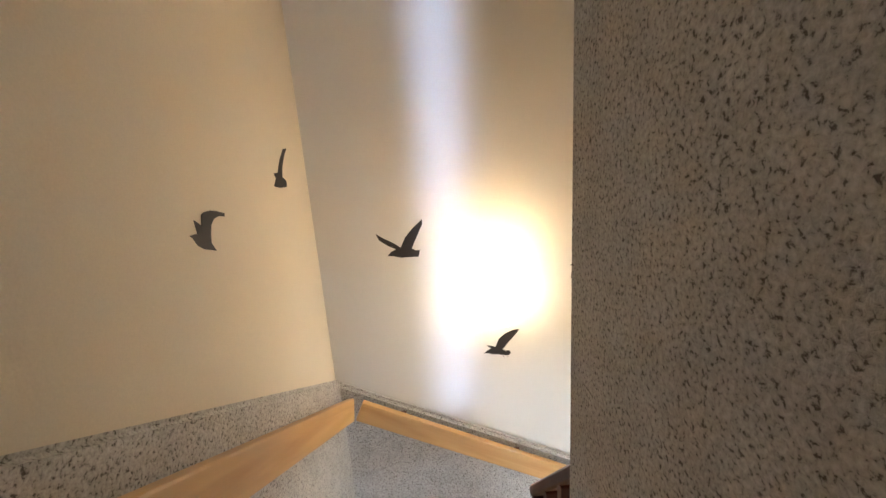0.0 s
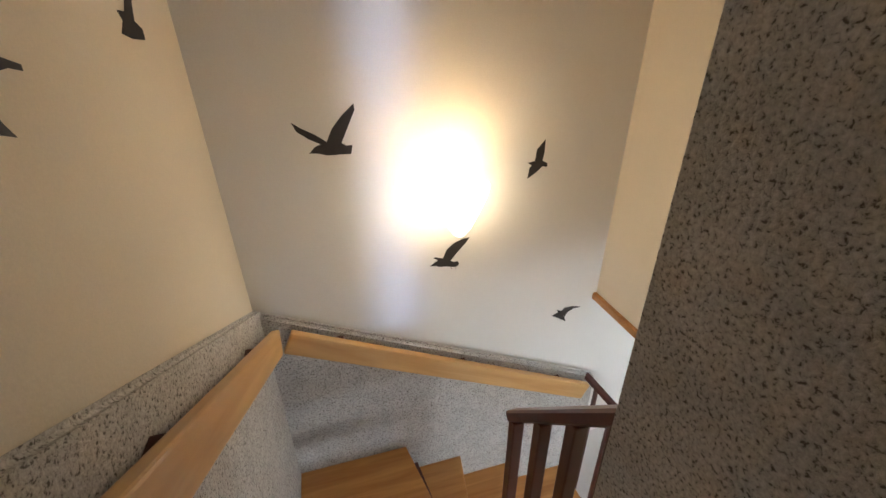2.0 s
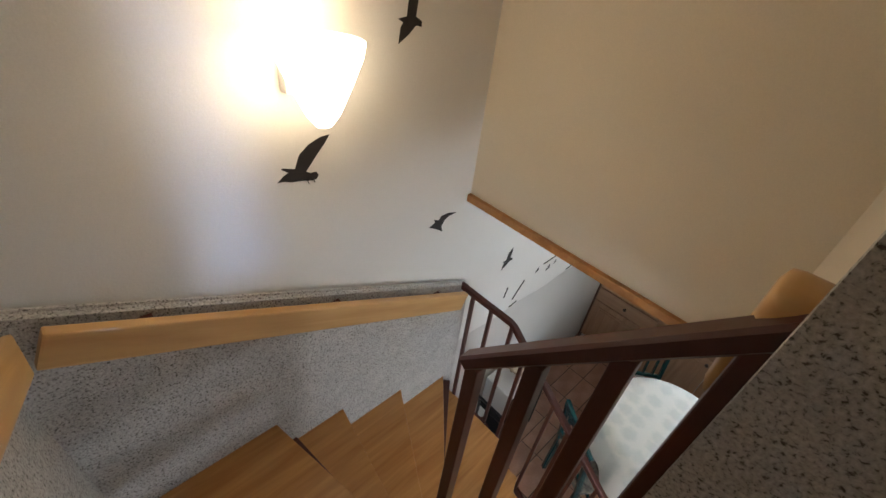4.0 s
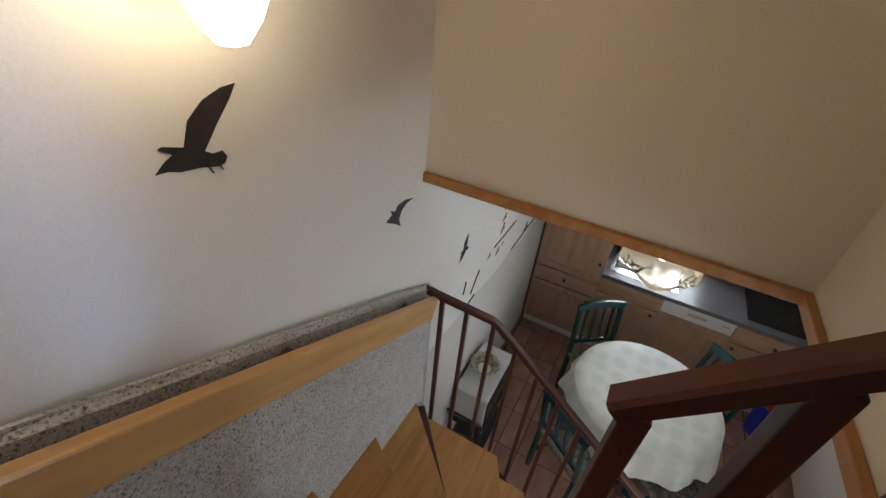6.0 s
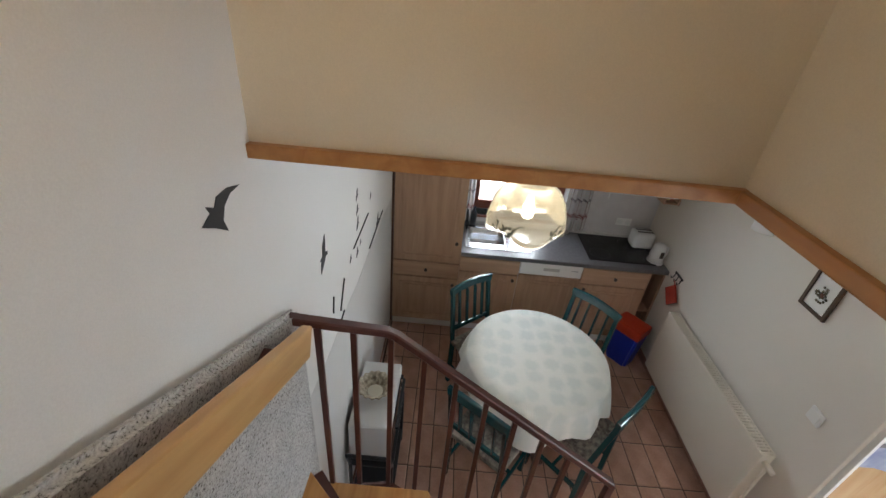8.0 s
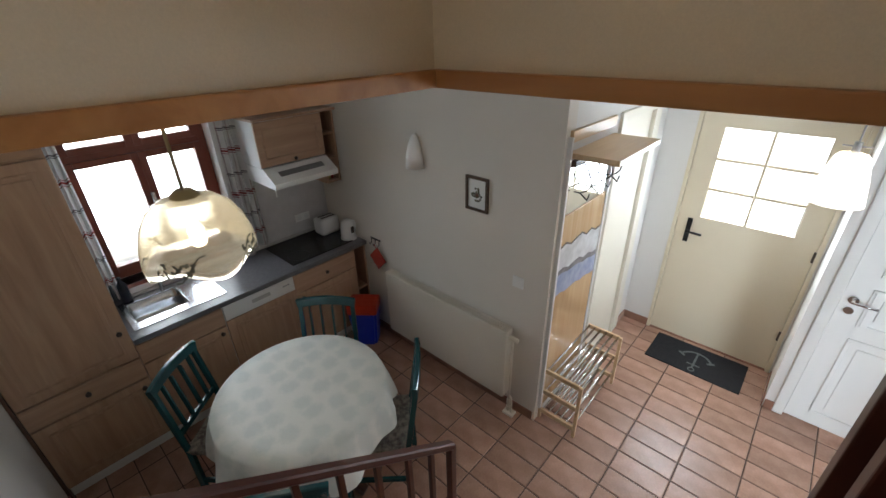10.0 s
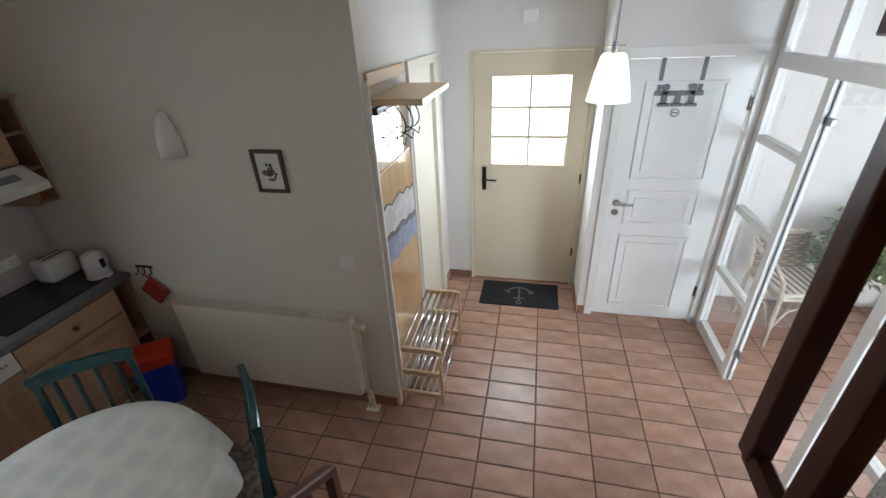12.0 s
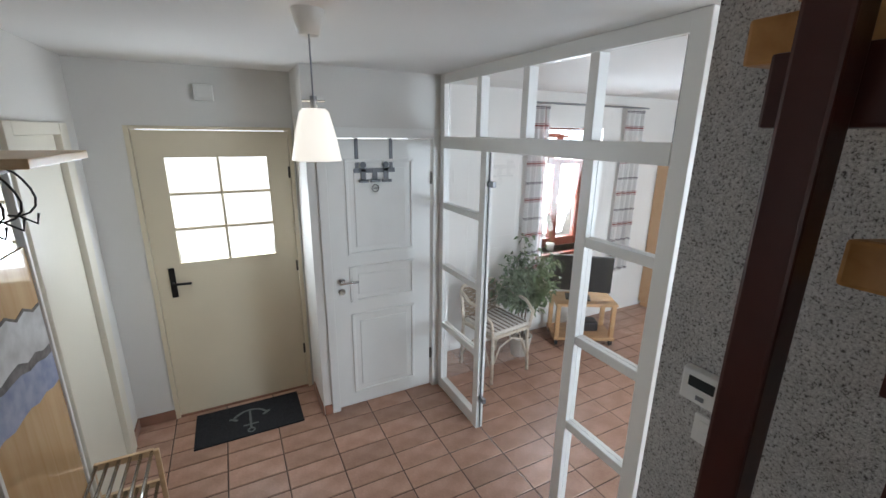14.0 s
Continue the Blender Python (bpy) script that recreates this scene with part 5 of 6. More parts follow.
part("pole", R((-3.1, DOOR_Y + 0.06, 2.31), (-1.5, DOOR_Y + 0.06, 2.31), 0.009), GREY_METAL, rodm)
part("bracket", B(-1.56, -1.545, DOOR_Y, DOOR_Y + 0.06, 2.30, 2.32), GREY_METAL, rodm)

# kitchen pendant of amber glass
AMBER = clear("amber_glass", (1.0, 0.94, 0.80), 0.2, 1.12)
AMBER.node_tree.nodes["Principled BSDF"].inputs["Transmission Weight"].default_value = 0.8
# low emission puts a cream glow into the glass
AMBER.node_tree.nodes["Principled BSDF"].inputs["Emission Color"].default_value = (1.0, 0.86, 0.58, 1)
AMBER.node_tree.nodes["Principled BSDF"].inputs["Emission Strength"].default_value = 0.07
BRASS = mat("aged_brass", (0.35, 0.25, 0.12), 0.35, metal=0.9, vary=0.2)
lx, ly = 2.47, 0.90
pend = thing("pendant_lamp", "amber glass pendant lamp with an added glow over the dining table", "pendant lamp")
part("cord", R((lx, ly, 2.01), (lx, ly, CEIL), 0.007), BRASS, pend)
part("cap", lathe([(0, 0.03), (0.03, 0.03), (0.05, 0.01), (0.055, 0.0)], 24, Matrix.Translation((lx, ly, 1.98))), BRASS, pend, "brass cap", True)
bm = bmesh.new()
seg, prof = 48, [(0.05, 1.985), (0.105, 1.97), (0.15, 1.935), (0.182, 1.88), (0.202, 1.81), (0.208, 1.755), (0.203, 1.72)]
rings = []
for k, (r, z) in enumerate(prof):
    w = k / (len(prof) - 1)
    rings.append([bm.verts.new((lx + r * (1 + 0.03 * w * math.cos(4 * a)) * math.cos(a), ly + r * (1 + 0.03 * w * math.cos(4 * a)) * math.sin(a), z - 0.022 * w * w * math.cos(4 * a))) for a in [2 * math.pi * i / seg for i in range(seg)]])
for a, b in zip(rings, rings[1:]):
    for i in range(seg):
        bm.faces.new((a[i], a[(i + 1) % seg], b[(i + 1) % seg], b[i]))
bmesh.ops.recalc_face_normals(bm, faces=bm.faces)
bmesh.ops.solidify(bm, geom=list(bm.faces), thickness=0.004)
sh = part("shade", bm, AMBER, pend, "fluted amber glass shade", True)
sh.visible_shadow = False
LEAF_ETCH = mat("etched_leaves", (0.22, 0.20, 0.14), 0.5, vary=0.4, vscale=40)
for i in range(6):
    a = (i + 0.5) * math.pi / 3
    pts = [(lx + 0.203 * math.cos(a + s), ly + 0.203 * math.sin(a + s), 1.765 + 0.05 * math.sin(s * 6)) for s in [-0.3 + 0.1 * q for q in range(7)]]
    part("etched_twig", wire(pts, 0.003, 6), LEAF_ETCH, sh, "dark etched twig")
rng = random.Random(21)
for i in range(4):
    a0 = (i + 0.5) * math.pi / 2
    bm = bmesh.new()
    for k in range(22):
        a, z = a0 + rng.uniform(-0.34, 0.34), rng.uniform(1.745, 1.80)
        r = 0.2095 if z < 1.77 else 0.2045
        m = Matrix.Translation((lx + r * math.cos(a), ly + r * math.sin(a), z)) @ Matrix.Rotation(a, 4, "Z") @ Matrix.Rotation(rng.uniform(0, 3.1), 4, "X") @ Matrix.Diagonal((0.0015, 0.006, 0.013, 1))
        bmesh.ops.create_icosphere(bm, subdivisions=1, radius=1.0, matrix=m)
    part("etched_leaves", bm, LEAF_ETCH, sh, "dark etched leaves")
# emission added to the bulb so the shade looks brighter in the middle
part("bulb", lathe([(0, -0.06), (0.025, -0.045), (0.03, -0.02), (0.015, 0.02), (0.012, 0.04), (0, 0.04)], 18, Matrix.Translation((lx, ly, 1.86))), glow("added_bulb_glow", (1.0, 0.93, 0.8), 8), pend, "bulb with an added glow", True)

# dining table and cloth
tx, ty, TR = 2.50, 0.63, 0.468
table = thing("dining_table", "round dining table under a pale cloth", "table")
part("tabletop", R((tx, ty, 0.715), (tx, ty, 0.745), TR, None, 48), DARK_WOOD, table)
part("column", lathe([(0.05, 0.12), (0.06, 0.2), (0.04, 0.4), (0.06, 0.6), (0.09, 0.715)], 20, Matrix.Translation((tx, ty, 0))), DARK_WOOD, table, "", True)
for i in range(4):
    a = i * math.pi / 2 + 0.3
    bm = bmesh.new()
    bar(bm, (tx, ty, 0.15), (tx + 0.34 * math.cos(a), ty + 0.34 * math.sin(a), 0.03), 0.05, 0.06, 0.006)
    part("foot", bm, DARK_WOOD, table)


def printed_cloth(name):
    """Off-white cloth with rows of soft sage leaf prints."""
    m = bpy.data.materials.new(name)
    m.use_nodes = True
    n, l = m.node_tree.nodes, m.node_tree.links
    b = n["Principled BSDF"]
    b.inputs["Roughness"].default_value = 0.45
    co = n.new("ShaderNodeTexCoord")
    v = n.new("ShaderNodeTexVoronoi")
    v.voronoi_dimensions = "2D"
    v.inputs["Scale"].default_value = 7.5
    v.inputs["Randomness"].default_value = 0.35
    l.new(co.outputs["Object"], v.inputs["Vector"])
    ns = n.new("ShaderNodeTexNoise")
    ns.inputs["Scale"].default_value, ns.inputs["Detail"].default_value = 28, 3
    l.new(co.outputs["Object"], ns.inputs["Vector"])
    add = n.new("ShaderNodeMath")
    add.operation = "MULTIPLY_ADD"
    add.inputs[1].default_value = 0.5
    l.new(ns.outputs["Fac"], add.inputs[0])
    l.new(v.outputs["Distance"], add.inputs[2])
    mr = n.new("ShaderNodeMapRange")
    mr.inputs["From Min"].default_value, mr.inputs["From Max"].default_value = 0.48, 0.74
    mr.inputs["To Min"].default_value, mr.inputs["To Max"].default_value = 0.85, 0.0
    l.new(add.outputs[0], mr.inputs["Value"])
    mix = n.new("ShaderNodeMix")
    mix.data_type = "RGBA"
    mix.inputs["A"].default_value, mix.inputs["B"].default_value = (0.80, 0.80, 0.74, 1), (0.665, 0.695, 0.645, 1)
    l.new(mr.outputs[0], mix.inputs["Factor"])
    l.new(mix.outputs["Result"], b.inputs["Base Color"])
    bp = n.new("ShaderNodeBump")
    bp.inputs["Strength"].default_value, bp.inputs["Distance"].default_value = 0.25, 0.004
    l.new(ns.outputs["Fac"], bp.inputs["Height"])
    l.new(bp.outputs[0], b.inputs["Normal"])
    return m


bm = bmesh.new()
seg = 96
rings = [[bm.verts.new((tx, ty, 0.7485))]]
for k in range(1, 13):
    row = []
    for i in range(seg):
        a = 2 * math.pi * i / seg
        hang = 0.15 + 0.11 * abs(math.cos(2 * a + 0.5)) ** 3
        if k <= 5:
            r, z = TR * 1.005 * k / 5, 0.7485 - (0.001 if k == 5 else 0)
        else:
            q = (k - 5) / 7
            fold = math.sin(11 * a + 2 * math.sin(a)) * 0.026 * q + math.sin(23 * a) * 0.006 * q
            r, z = TR * 1.005 + 0.022 * math.sin(q * 1.57) + fold + 0.03 * q, 0.7485 - 0.004 - hang * q ** 1.15
        row.append(bm.verts.new((tx + r * math.cos(a), ty + r * math.sin(a), z)))
    rings.append(row)
for i in range(seg):
    bm.faces.new((rings[0][0], rings[1][i], rings[1][(i + 1) % seg]))
for a, b in zip(rings[1:], rings[2:]):
    for i in range(seg):
        bm.faces.new((a[i], b[i], b[(i + 1) % seg], a[(i + 1) % seg]))
bmesh.ops.recalc_face_normals(bm, faces=bm.faces)
solid("tablecloth", bm, printed_cloth("sage_leaf_cloth"), "off-white tablecloth with sage leaf print on the round table", "tablecloth", smooth=True)

# chairs
TEAL = mat("teal_lacquer", (0.010, 0.075, 0.085), 0.25, vary=0.2, vscale=8, bump=0.08, bscale=40, coat=0.3)
SEAT = mat("patterned_seat", (0.30, 0.27, 0.22), 0.9, dark=(0.10, 0.08, 0.07), vscale=38, bump=0.5, bscale=200)
chair = thing("dining_chair", "teal-lacquered wooden dining chair with patterned seat", "chair", group="chairs round the table")
part("seat", B(-0.20, 0.20, -0.20, 0.20, 0.42, 0.465, 0.014), SEAT, chair, "dark patterned upholstered seat")
for x in (-0.185, 0.185):
    part("leg", B(x - 0.017, x + 0.017, 0.165, 0.20, 0.0, 0.42, 0.005), TEAL, chair)
    bm = bmesh.new()
    bar(bm, (x, -0.19, 0.0), (x, -0.185, 0.45), 0.034, 0.03, 0.005, up=(1, 0, 0))
    part("leg", bm, TEAL, chair)
    bm = bmesh.new()
    bar(bm, (x, -0.188, 0.43), (x * 0.96, -0.255, 0.89), 0.032, 0.028, 0.006, up=(1, 0, 0))
    part("back_post", bm, TEAL, chair)
    part("stretcher", B(x - 0.01, x + 0.01, -0.17, 0.165, 0.17, 0.20, 0.004), TEAL, chair)
part("apron", B(-0.168, 0.168, 0.17, 0.19, 0.36, 0.42, 0.004), TEAL, chair)
part("stretcher", B(-0.175, 0.175, -0.01, 0.01, 0.17, 0.195, 0.004), TEAL, chair)
bm = sweep([(a * 0.198, -0.262 + 0.012 * a * a, 0.885 + 0.018 * (1 - a * a)) for a in [-1 + 0.2 * i for i in range(11)]], 0.03, 0.065)
part("top_rail", bm, TEAL, chair, "curved top rail")
bm = bmesh.new()
bar(bm, (-0.175, -0.208, 0.56), (0.175, -0.208, 0.56), 0.02, 0.035, 0.004)
part("lower_rail", bm, TEAL, chair)
for x in (-0.115, -0.04, 0.04, 0.115):
    bm = bmesh.new()
    bar(bm, (x, -0.208, 0.57), (x, -0.25, 0.87), 0.028, 0.012, 0.003, up=(1, 0, 0))
    part("back_slat", bm, TEAL, chair)


def facing(x, y, spin=0.0):
    """A chair with its back at (x, y), turned to the table."""
    d = Vector((tx - x, ty - y, 0)).normalized()
    yaw = math.degrees(math.atan2(-d.x, d.y)) + spin
    return pose(x + d.x * 0.25, y + d.y * 0.25, 0, 0, 0, yaw)


chair.matrix_world = facing(3.04, 1.08)
for x, y, s in ((2.93, 0.16, 0), (2.03, 0.18, 0), (1.92, 1.06, 0)):
    copy_thing(chair, facing(x, y, s))

# radiator
RADIATOR_PAINT = mat("radiator_enamel", (0.76, 0.70, 0.60), 0.35, vary=0.04, vscale=3, bump=0.04, bscale=40)
rad = thing("radiator", "white panel radiator on the wall", "radiator")
part("front_panel", B(1.91, 3.11, RAD_Y + 0.085, RAD_Y + 0.10, 0.16, 0.745, 0.006), RADIATOR_PAINT, rad)
part("back_panel", B(1.93, 3.09, RAD_Y + 0.03, RAD_Y + 0.042, 0.17, 0.735, 0.004), RADIATOR_PAINT, rad)
bm = bmesh.new()
for i in range(57):
    box(bm, 1.93 + i * 0.0205, 1.934 + i * 0.0205, RAD_Y + 0.042, RAD_Y + 0.085, 0.18, 0.73)
part("fins", bm, RADIATOR_PAINT, rad)
bm = bmesh.new()
for i in range(58):
    box(bm, 1.915 + i * 0.0205, 1.923 + i * 0.0205, RAD_Y + 0.034, RAD_Y + 0.098, 0.745, 0.751)
box(bm, 1.91, 3.11, RAD_Y + 0.028, RAD_Y + 0.034, 0.745, 0.755)
part("top_grille", bm, RADIATOR_PAINT, rad)
part("side_cover", B(1.902, 1.91, RAD_Y + 0.025, RAD_Y + 0.10, 0.17, 0.75, 0.002), RADIATOR_PAINT, rad)
part("side_cover", B(3.11, 3.118, RAD_Y + 0.025, RAD_Y + 0.10, 0.17, 0.75, 0.002), RADIATOR_PAINT, rad)
part("thermostat_valve", R((1.902, RAD_Y + 0.06, 0.69), (1.835, RAD_Y + 0.06, 0.69), 0.018, 0.016, 14), RADIATOR_PAINT, rad, "white radiator valve", True)
part("pipe", sweep([(1.875, RAD_Y + 0.06, 0.69), (1.875, RAD_Y + 0.06, 0.4), (1.875, RAD_Y + 0.06, 0.0)], 0.008, None, 10), RADIATOR_PAINT, rad, "", True)
part("pipe", sweep([(1.93, RAD_Y + 0.06, 0.19), (1.86, RAD_Y + 0.06, 0.16), (1.85, RAD_Y + 0.06, 0.12), (1.85, RAD_Y + 0.06, 0.0)], 0.008, None, 10), RADIATOR_PAINT, rad, "", True)
part("pipe_cover", B(1.82, 1.905, RAD_Y + 0.03, RAD_Y + 0.09, 0.0, 0.02, 0.004), RADIATOR_PAINT, rad, "white floor pipe cover")
for z in (0.035, 0.10):
    part("shutoff_valve", R((1.875, RAD_Y + 0.06, z), (1.875, RAD_Y + 0.06, z + 0.035), 0.015, None, 12), RADIATOR_PAINT, rad)

# picture, sconce, switch and oven mitt on the radiator wall
FRAME = wood("dark_frame", (0.10, 0.055, 0.03), (0.06, 0.03, 0.018), "X", 1.0, 0.4)
pic = thing("framed_picture", "small framed flower print on the white wall", "picture")
bm = bmesh.new()
for a, b, c0, d0 in ((2.15, 2.325, 1.50, 1.518), (2.15, 2.325, 1.707, 1.725), (2.15, 2.168, 1.518, 1.707), (2.307, 2.325, 1.518, 1.707)):
    box(bm, a, b, RAD_Y, RAD_Y + 0.018, c0, d0, 0.003)
part("frame", bm, FRAME, pic, "dark brown wooden frame")
part("mount", B(2.168, 2.307, RAD_Y + 0.002, RAD_Y + 0.008, 1.518, 1.707), WHITE_PAINT, pic, "pale paper mount")
FLOWER = mat("dried_flower", (0.16, 0.13, 0.07), 0.8, dark=(0.04, 0.04, 0.03), vscale=70)
bm = bmesh.new()
rng = random.Random(5)
for i in range(26):
    a, r = rng.random() * 6.28, 0.042 * math.sqrt(rng.random())
    x, z = 2.237 + r * math.cos(a), 1.608 + r * math.sin(a)
    bmesh.ops.create_icosphere(bm, subdivisions=1, radius=0.008, matrix=Matrix.Translation((x, RAD_Y + 0.009, z)) @ Matrix.Diagonal((1, 0.3, 1, 1)))
part("flower", bm, FLOWER, pic, "dark green and brown flower")
part("flower_centre", lathe([(0, 0), (0.012, 0), (0, 0.003)], 12, Matrix.Translation((2.235, RAD_Y + 0.011, 1.608)) @ Matrix.Rotation(-math.pi / 2, 4, "X")), mat("flower_brown", (0.18, 0.06, 0.03), 0.7, vary=0.3), pic, "reddish brown centre")
sc = thing("wall_lamp", "unlit white plaster half-cone wall lamp", "wall lamp")
bm = bmesh.new()
rings = []
for k, (w, d, z) in enumerate(((0.068, 0.085, 1.688), (0.062, 0.08, 1.77), (0.045, 0.06, 1.85), (0.022, 0.035, 1.905), (0.006, 0.01, 1.922))):
    rings.append([bm.verts.new((2.775 + w * math.cos(a), RAD_Y + d * math.sin(a), z)) for a in [math.pi * i / 14 for i in range(15)]])
for a, b in zip(rings, rings[1:]):
    for i in range(14):
        bm.faces.new((a[i], a[i + 1], b[i + 1], b[i]))
bmesh.ops.recalc_face_normals(bm, faces=bm.faces)
bmesh.ops.solidify(bm, geom=list(bm.faces), thickness=0.006)
part("shade", bm, WHITE_PAINT, sc, "", True)
part("wall_plate", B(2.735, 2.815, RAD_Y, RAD_Y + 0.012, 1.74, 1.84, 0.003), WHITE_PAINT, sc)
sw = thing("light_switch", "white light switch on the white wall", "switch")
part("plate", B(1.86, 1.94, RAD_Y, RAD_Y + 0.01, 1.06, 1.14, 0.003), WHITE_PAINT, sw)
part("rocker", B(1.873, 1.927, RAD_Y + 0.01, RAD_Y + 0.014, 1.073, 1.127, 0.002), WHITE_PAINT, sw)
RED_CLOTH = mat("red_quilted_cloth", (0.42, 0.045, 0.025), 0.9, vary=0.25, vscale=25, bump=0.6, bscale=90)
hk = thing("hook_strip", "small black iron hook strip beside the worktop", "hook rack")
part("strip", B(3.265, 3.395, RAD_Y, RAD_Y + 0.006, 0.945, 0.96, 0.002), BLACK_IRON, hk)
for x in (3.28, 3.33, 3.38):
    part("hook", wire([(x, RAD_Y + 0.006, 0.955), (x, RAD_Y + 0.012, 0.91), (x, RAD_Y + 0.03, 0.90), (x, RAD_Y + 0.035, 0.92)], 0.004, 6), BLACK_IRON, hk)
mt = thing("pot_holder", "red quilted pot holder hanging from a hook", "pot holder")
bm = B(-0.075, 0.075, 0.0, 0.014, -0.075, 0.075, 0.006)
bmesh.ops.transform(bm, matrix=Matrix.Translation((3.295, RAD_Y + 0.018, 0.785)) @ Matrix.Rotation(math.pi / 4, 4, "Y"), verts=bm.verts)
part("cloth", bm, RED_CLOTH, mt)
part("loop", wire([(3.305, RAD_Y + 0.025, 0.88), (3.32, RAD_Y + 0.025, 0.90), (3.33, RAD_Y + 0.025, 0.905)], 0.004, 6), RED_CLOTH, mt)

# waste bin
wb = thing("waste_bin", "blue plastic waste bin with red lid on the tiles", "bin", pose(3.33, -0.41, 0, 0, 0, 40))
bm = bmesh.new()
rings = []
for w, d, z in ((0.10, 0.08, 0.0), (0.125, 0.10, 0.34), (0.122, 0.098, 0.34), (0.10, 0.08, 0.02)):
    rings.append([bm.verts.new(p) for p in ((-w, -d, z), (w, -d, z), (w, d, z), (-w, d, z))])
for a, b in zip(rings, rings[1:]):
    for i in range(4):
        bm.faces.new((a[i], a[(i + 1) % 4], b[(i + 1) % 4], b[i]))
bm.faces.new(rings[0][::-1])
bm.faces.new(rings[-1])
bmesh.ops.bevel(bm, geom=[e for e in bm.edges if abs(e.verts[0].co.z - e.verts[1].co.z) > 0.1], offset=0.02, segments=3, affect="EDGES")
part("bucket", bm, mat("blue_plastic", (0.01, 0.035, 0.42), 0.35, vary=0.1), wb, "deep blue plastic bucket")
part("lid", B(-0.132, 0.132, -0.106, 0.106, 0.335, 0.43, 0.02), mat("red_plastic", (0.55, 0.045, 0.015), 0.35, vary=0.1), wb, "orange-red plastic lid")

# small trolley with an oven and a basket
BLACK_METAL = mat("black_metal", (0.02, 0.02, 0.022), 0.4, metal=0.3, vary=0.2)
GREY_PLASTIC = mat("pale_grey_plastic", (0.55, 0.55, 0.54), 0.4, vary=0.05)
tr = thing("trolley", "black metal trolley against the white wall", "trolley")
for x in (1.80, 2.30):
    for y in (1.50, 1.73):
        part("leg", R((x, y, 0), (x, y, 0.50), 0.011), BLACK_METAL, tr)
for z in (0.12, 0.49):
    part("shelf", B(1.79, 2.31, 1.49, 1.74, z, z + 0.012, 0.003), BLACK_METAL, tr)
part("handle", wire([(1.80, 1.50, 0.5), (1.74, 1.50, 0.66), (1.74, 1.73, 0.66), (1.80, 1.73, 0.5)], 0.011), BLACK_METAL, tr, "bent black handle", True)
ov = thing("table_oven", "pale grey table oven on the black trolley", "oven")
part("body", B(1.82, 2.28, 1.51, 1.74, 0.503, 0.79, 0.012), GREY_PLASTIC, ov)
part("front_glass", B(1.83, 2.20, 1.504, 1.511, 0.53, 0.76, 0.003), HOB, ov, "dark glass door")
part("grip", R((1.85, 1.485, 0.77), (2.18, 1.485, 0.77), 0.009), BLACK_METAL, ov, "black handle bar")
for z in (0.58, 0.65, 0.72):
    part("dial", R((2.24, 1.495, z), (2.24, 1.511, z), 0.014), BLACK_METAL, ov)
WICKER = mat("wicker", (0.50, 0.44, 0.34), 0.8, dark=(0.20, 0.16, 0.11), vscale=45, bump=0.6, bscale=120)
bk = thing("basket", "round fluted wicker basket on the table oven", "basket")
bm = bmesh.new()
rings = []
for r, z in ((0.045, 0.0), (0.05, 0.005), (0.075, 0.045), (0.10, 0.065), (0.097, 0.068), (0.07, 0.05), (0.045, 0.01)):
    rings.append([bm.verts.new((2.05 + r * (1 + 0.06 * math.cos(16 * a) * (r > 0.06)) * math.cos(a), 1.635 + r * (1 + 0.06 * math.cos(16 * a) * (r > 0.06)) * math.sin(a), 0.79 + z)) for a in [2 * math.pi * i / 64 for i in range(64)]])
for a, b in zip(rings, rings[1:]):
    for i in range(64):
        bm.faces.new((a[i], a[(i + 1) % 64], b[(i + 1) % 64], b[i]))
bm.faces.new(rings[-1])
bm.faces.new(rings[0][::-1])
part("bowl", bm, WICKER, bk, "", True)
part("liner", R((2.05, 1.635, 0.802), (2.05, 1.635, 0.806), 0.043, None, 32), mat("paper_liner", (0.7, 0.66, 0.55), 0.8, vary=0.1), bk, "pale paper liner")

# ---- living room ----
LIGHT_PINE = wood("light_pine", (0.56, 0.35, 0.18), (0.43, 0.24, 0.11), "X", 0.8, 0.4, knots=0.5)
M = pose(-2.12, -1.93, 0, 0, 0, 180 - 28)
st = thing("tv_stand", "low pine television stand on castors", "tv stand", M)
for z in (0.06, 0.42):
    part("board", B(-0.30, 0.30, -0.17, 0.17, z, z + 0.03, 0.004), LIGHT_PINE, st)
for x in (-0.27, 0.27):
    for y in (-0.14, 0.14):
        part("leg", B(x - 0.02, x + 0.02, y - 0.02, y + 0.02, 0.09, 0.42, 0.003), LIGHT_PINE, st)
        part("castor", R((x - 0.01, y, 0.03), (x + 0.01, y, 0.03), 0.03, None, 14), BLACK_METAL, st, "black castor")
tv = thing("television", "flat black television on the pine stand", "television", M @ pose(-0.05, 0.0, 0.45, 0, 0, -12))
part("foot", B(-0.12, 0.12, -0.08, 0.08, 0, 0.015, 0.005), BLACK_METAL, tv)
part("neck", B(-0.03, 0.03, -0.015, 0.015, 0.015, 0.09, 0.004), BLACK_METAL, tv)
part("screen_case", B(-0.30, 0.30, -0.025, 0.025, 0.08, 0.44, 0.008), BLACK_METAL, tv)
part("screen", B(-0.28, 0.28, 0.025, 0.028, 0.10, 0.42), HOB, tv, "dark glossy screen")
bx = thing("receiver_box", "black receiver box on the pine stand", "receiver", M @ pose(0.05, 0.05, 0.09))
part("case", B(-0.13, 0.13, -0.08, 0.08, 0, 0.10, 0.02), BLACK_METAL, bx)
part("front", B(-0.11, 0.11, 0.078, 0.083, 0.02, 0.07), HOB, bx)
cb = thing("cupboard", "tall pine cupboard against the window wall", "cupboard")
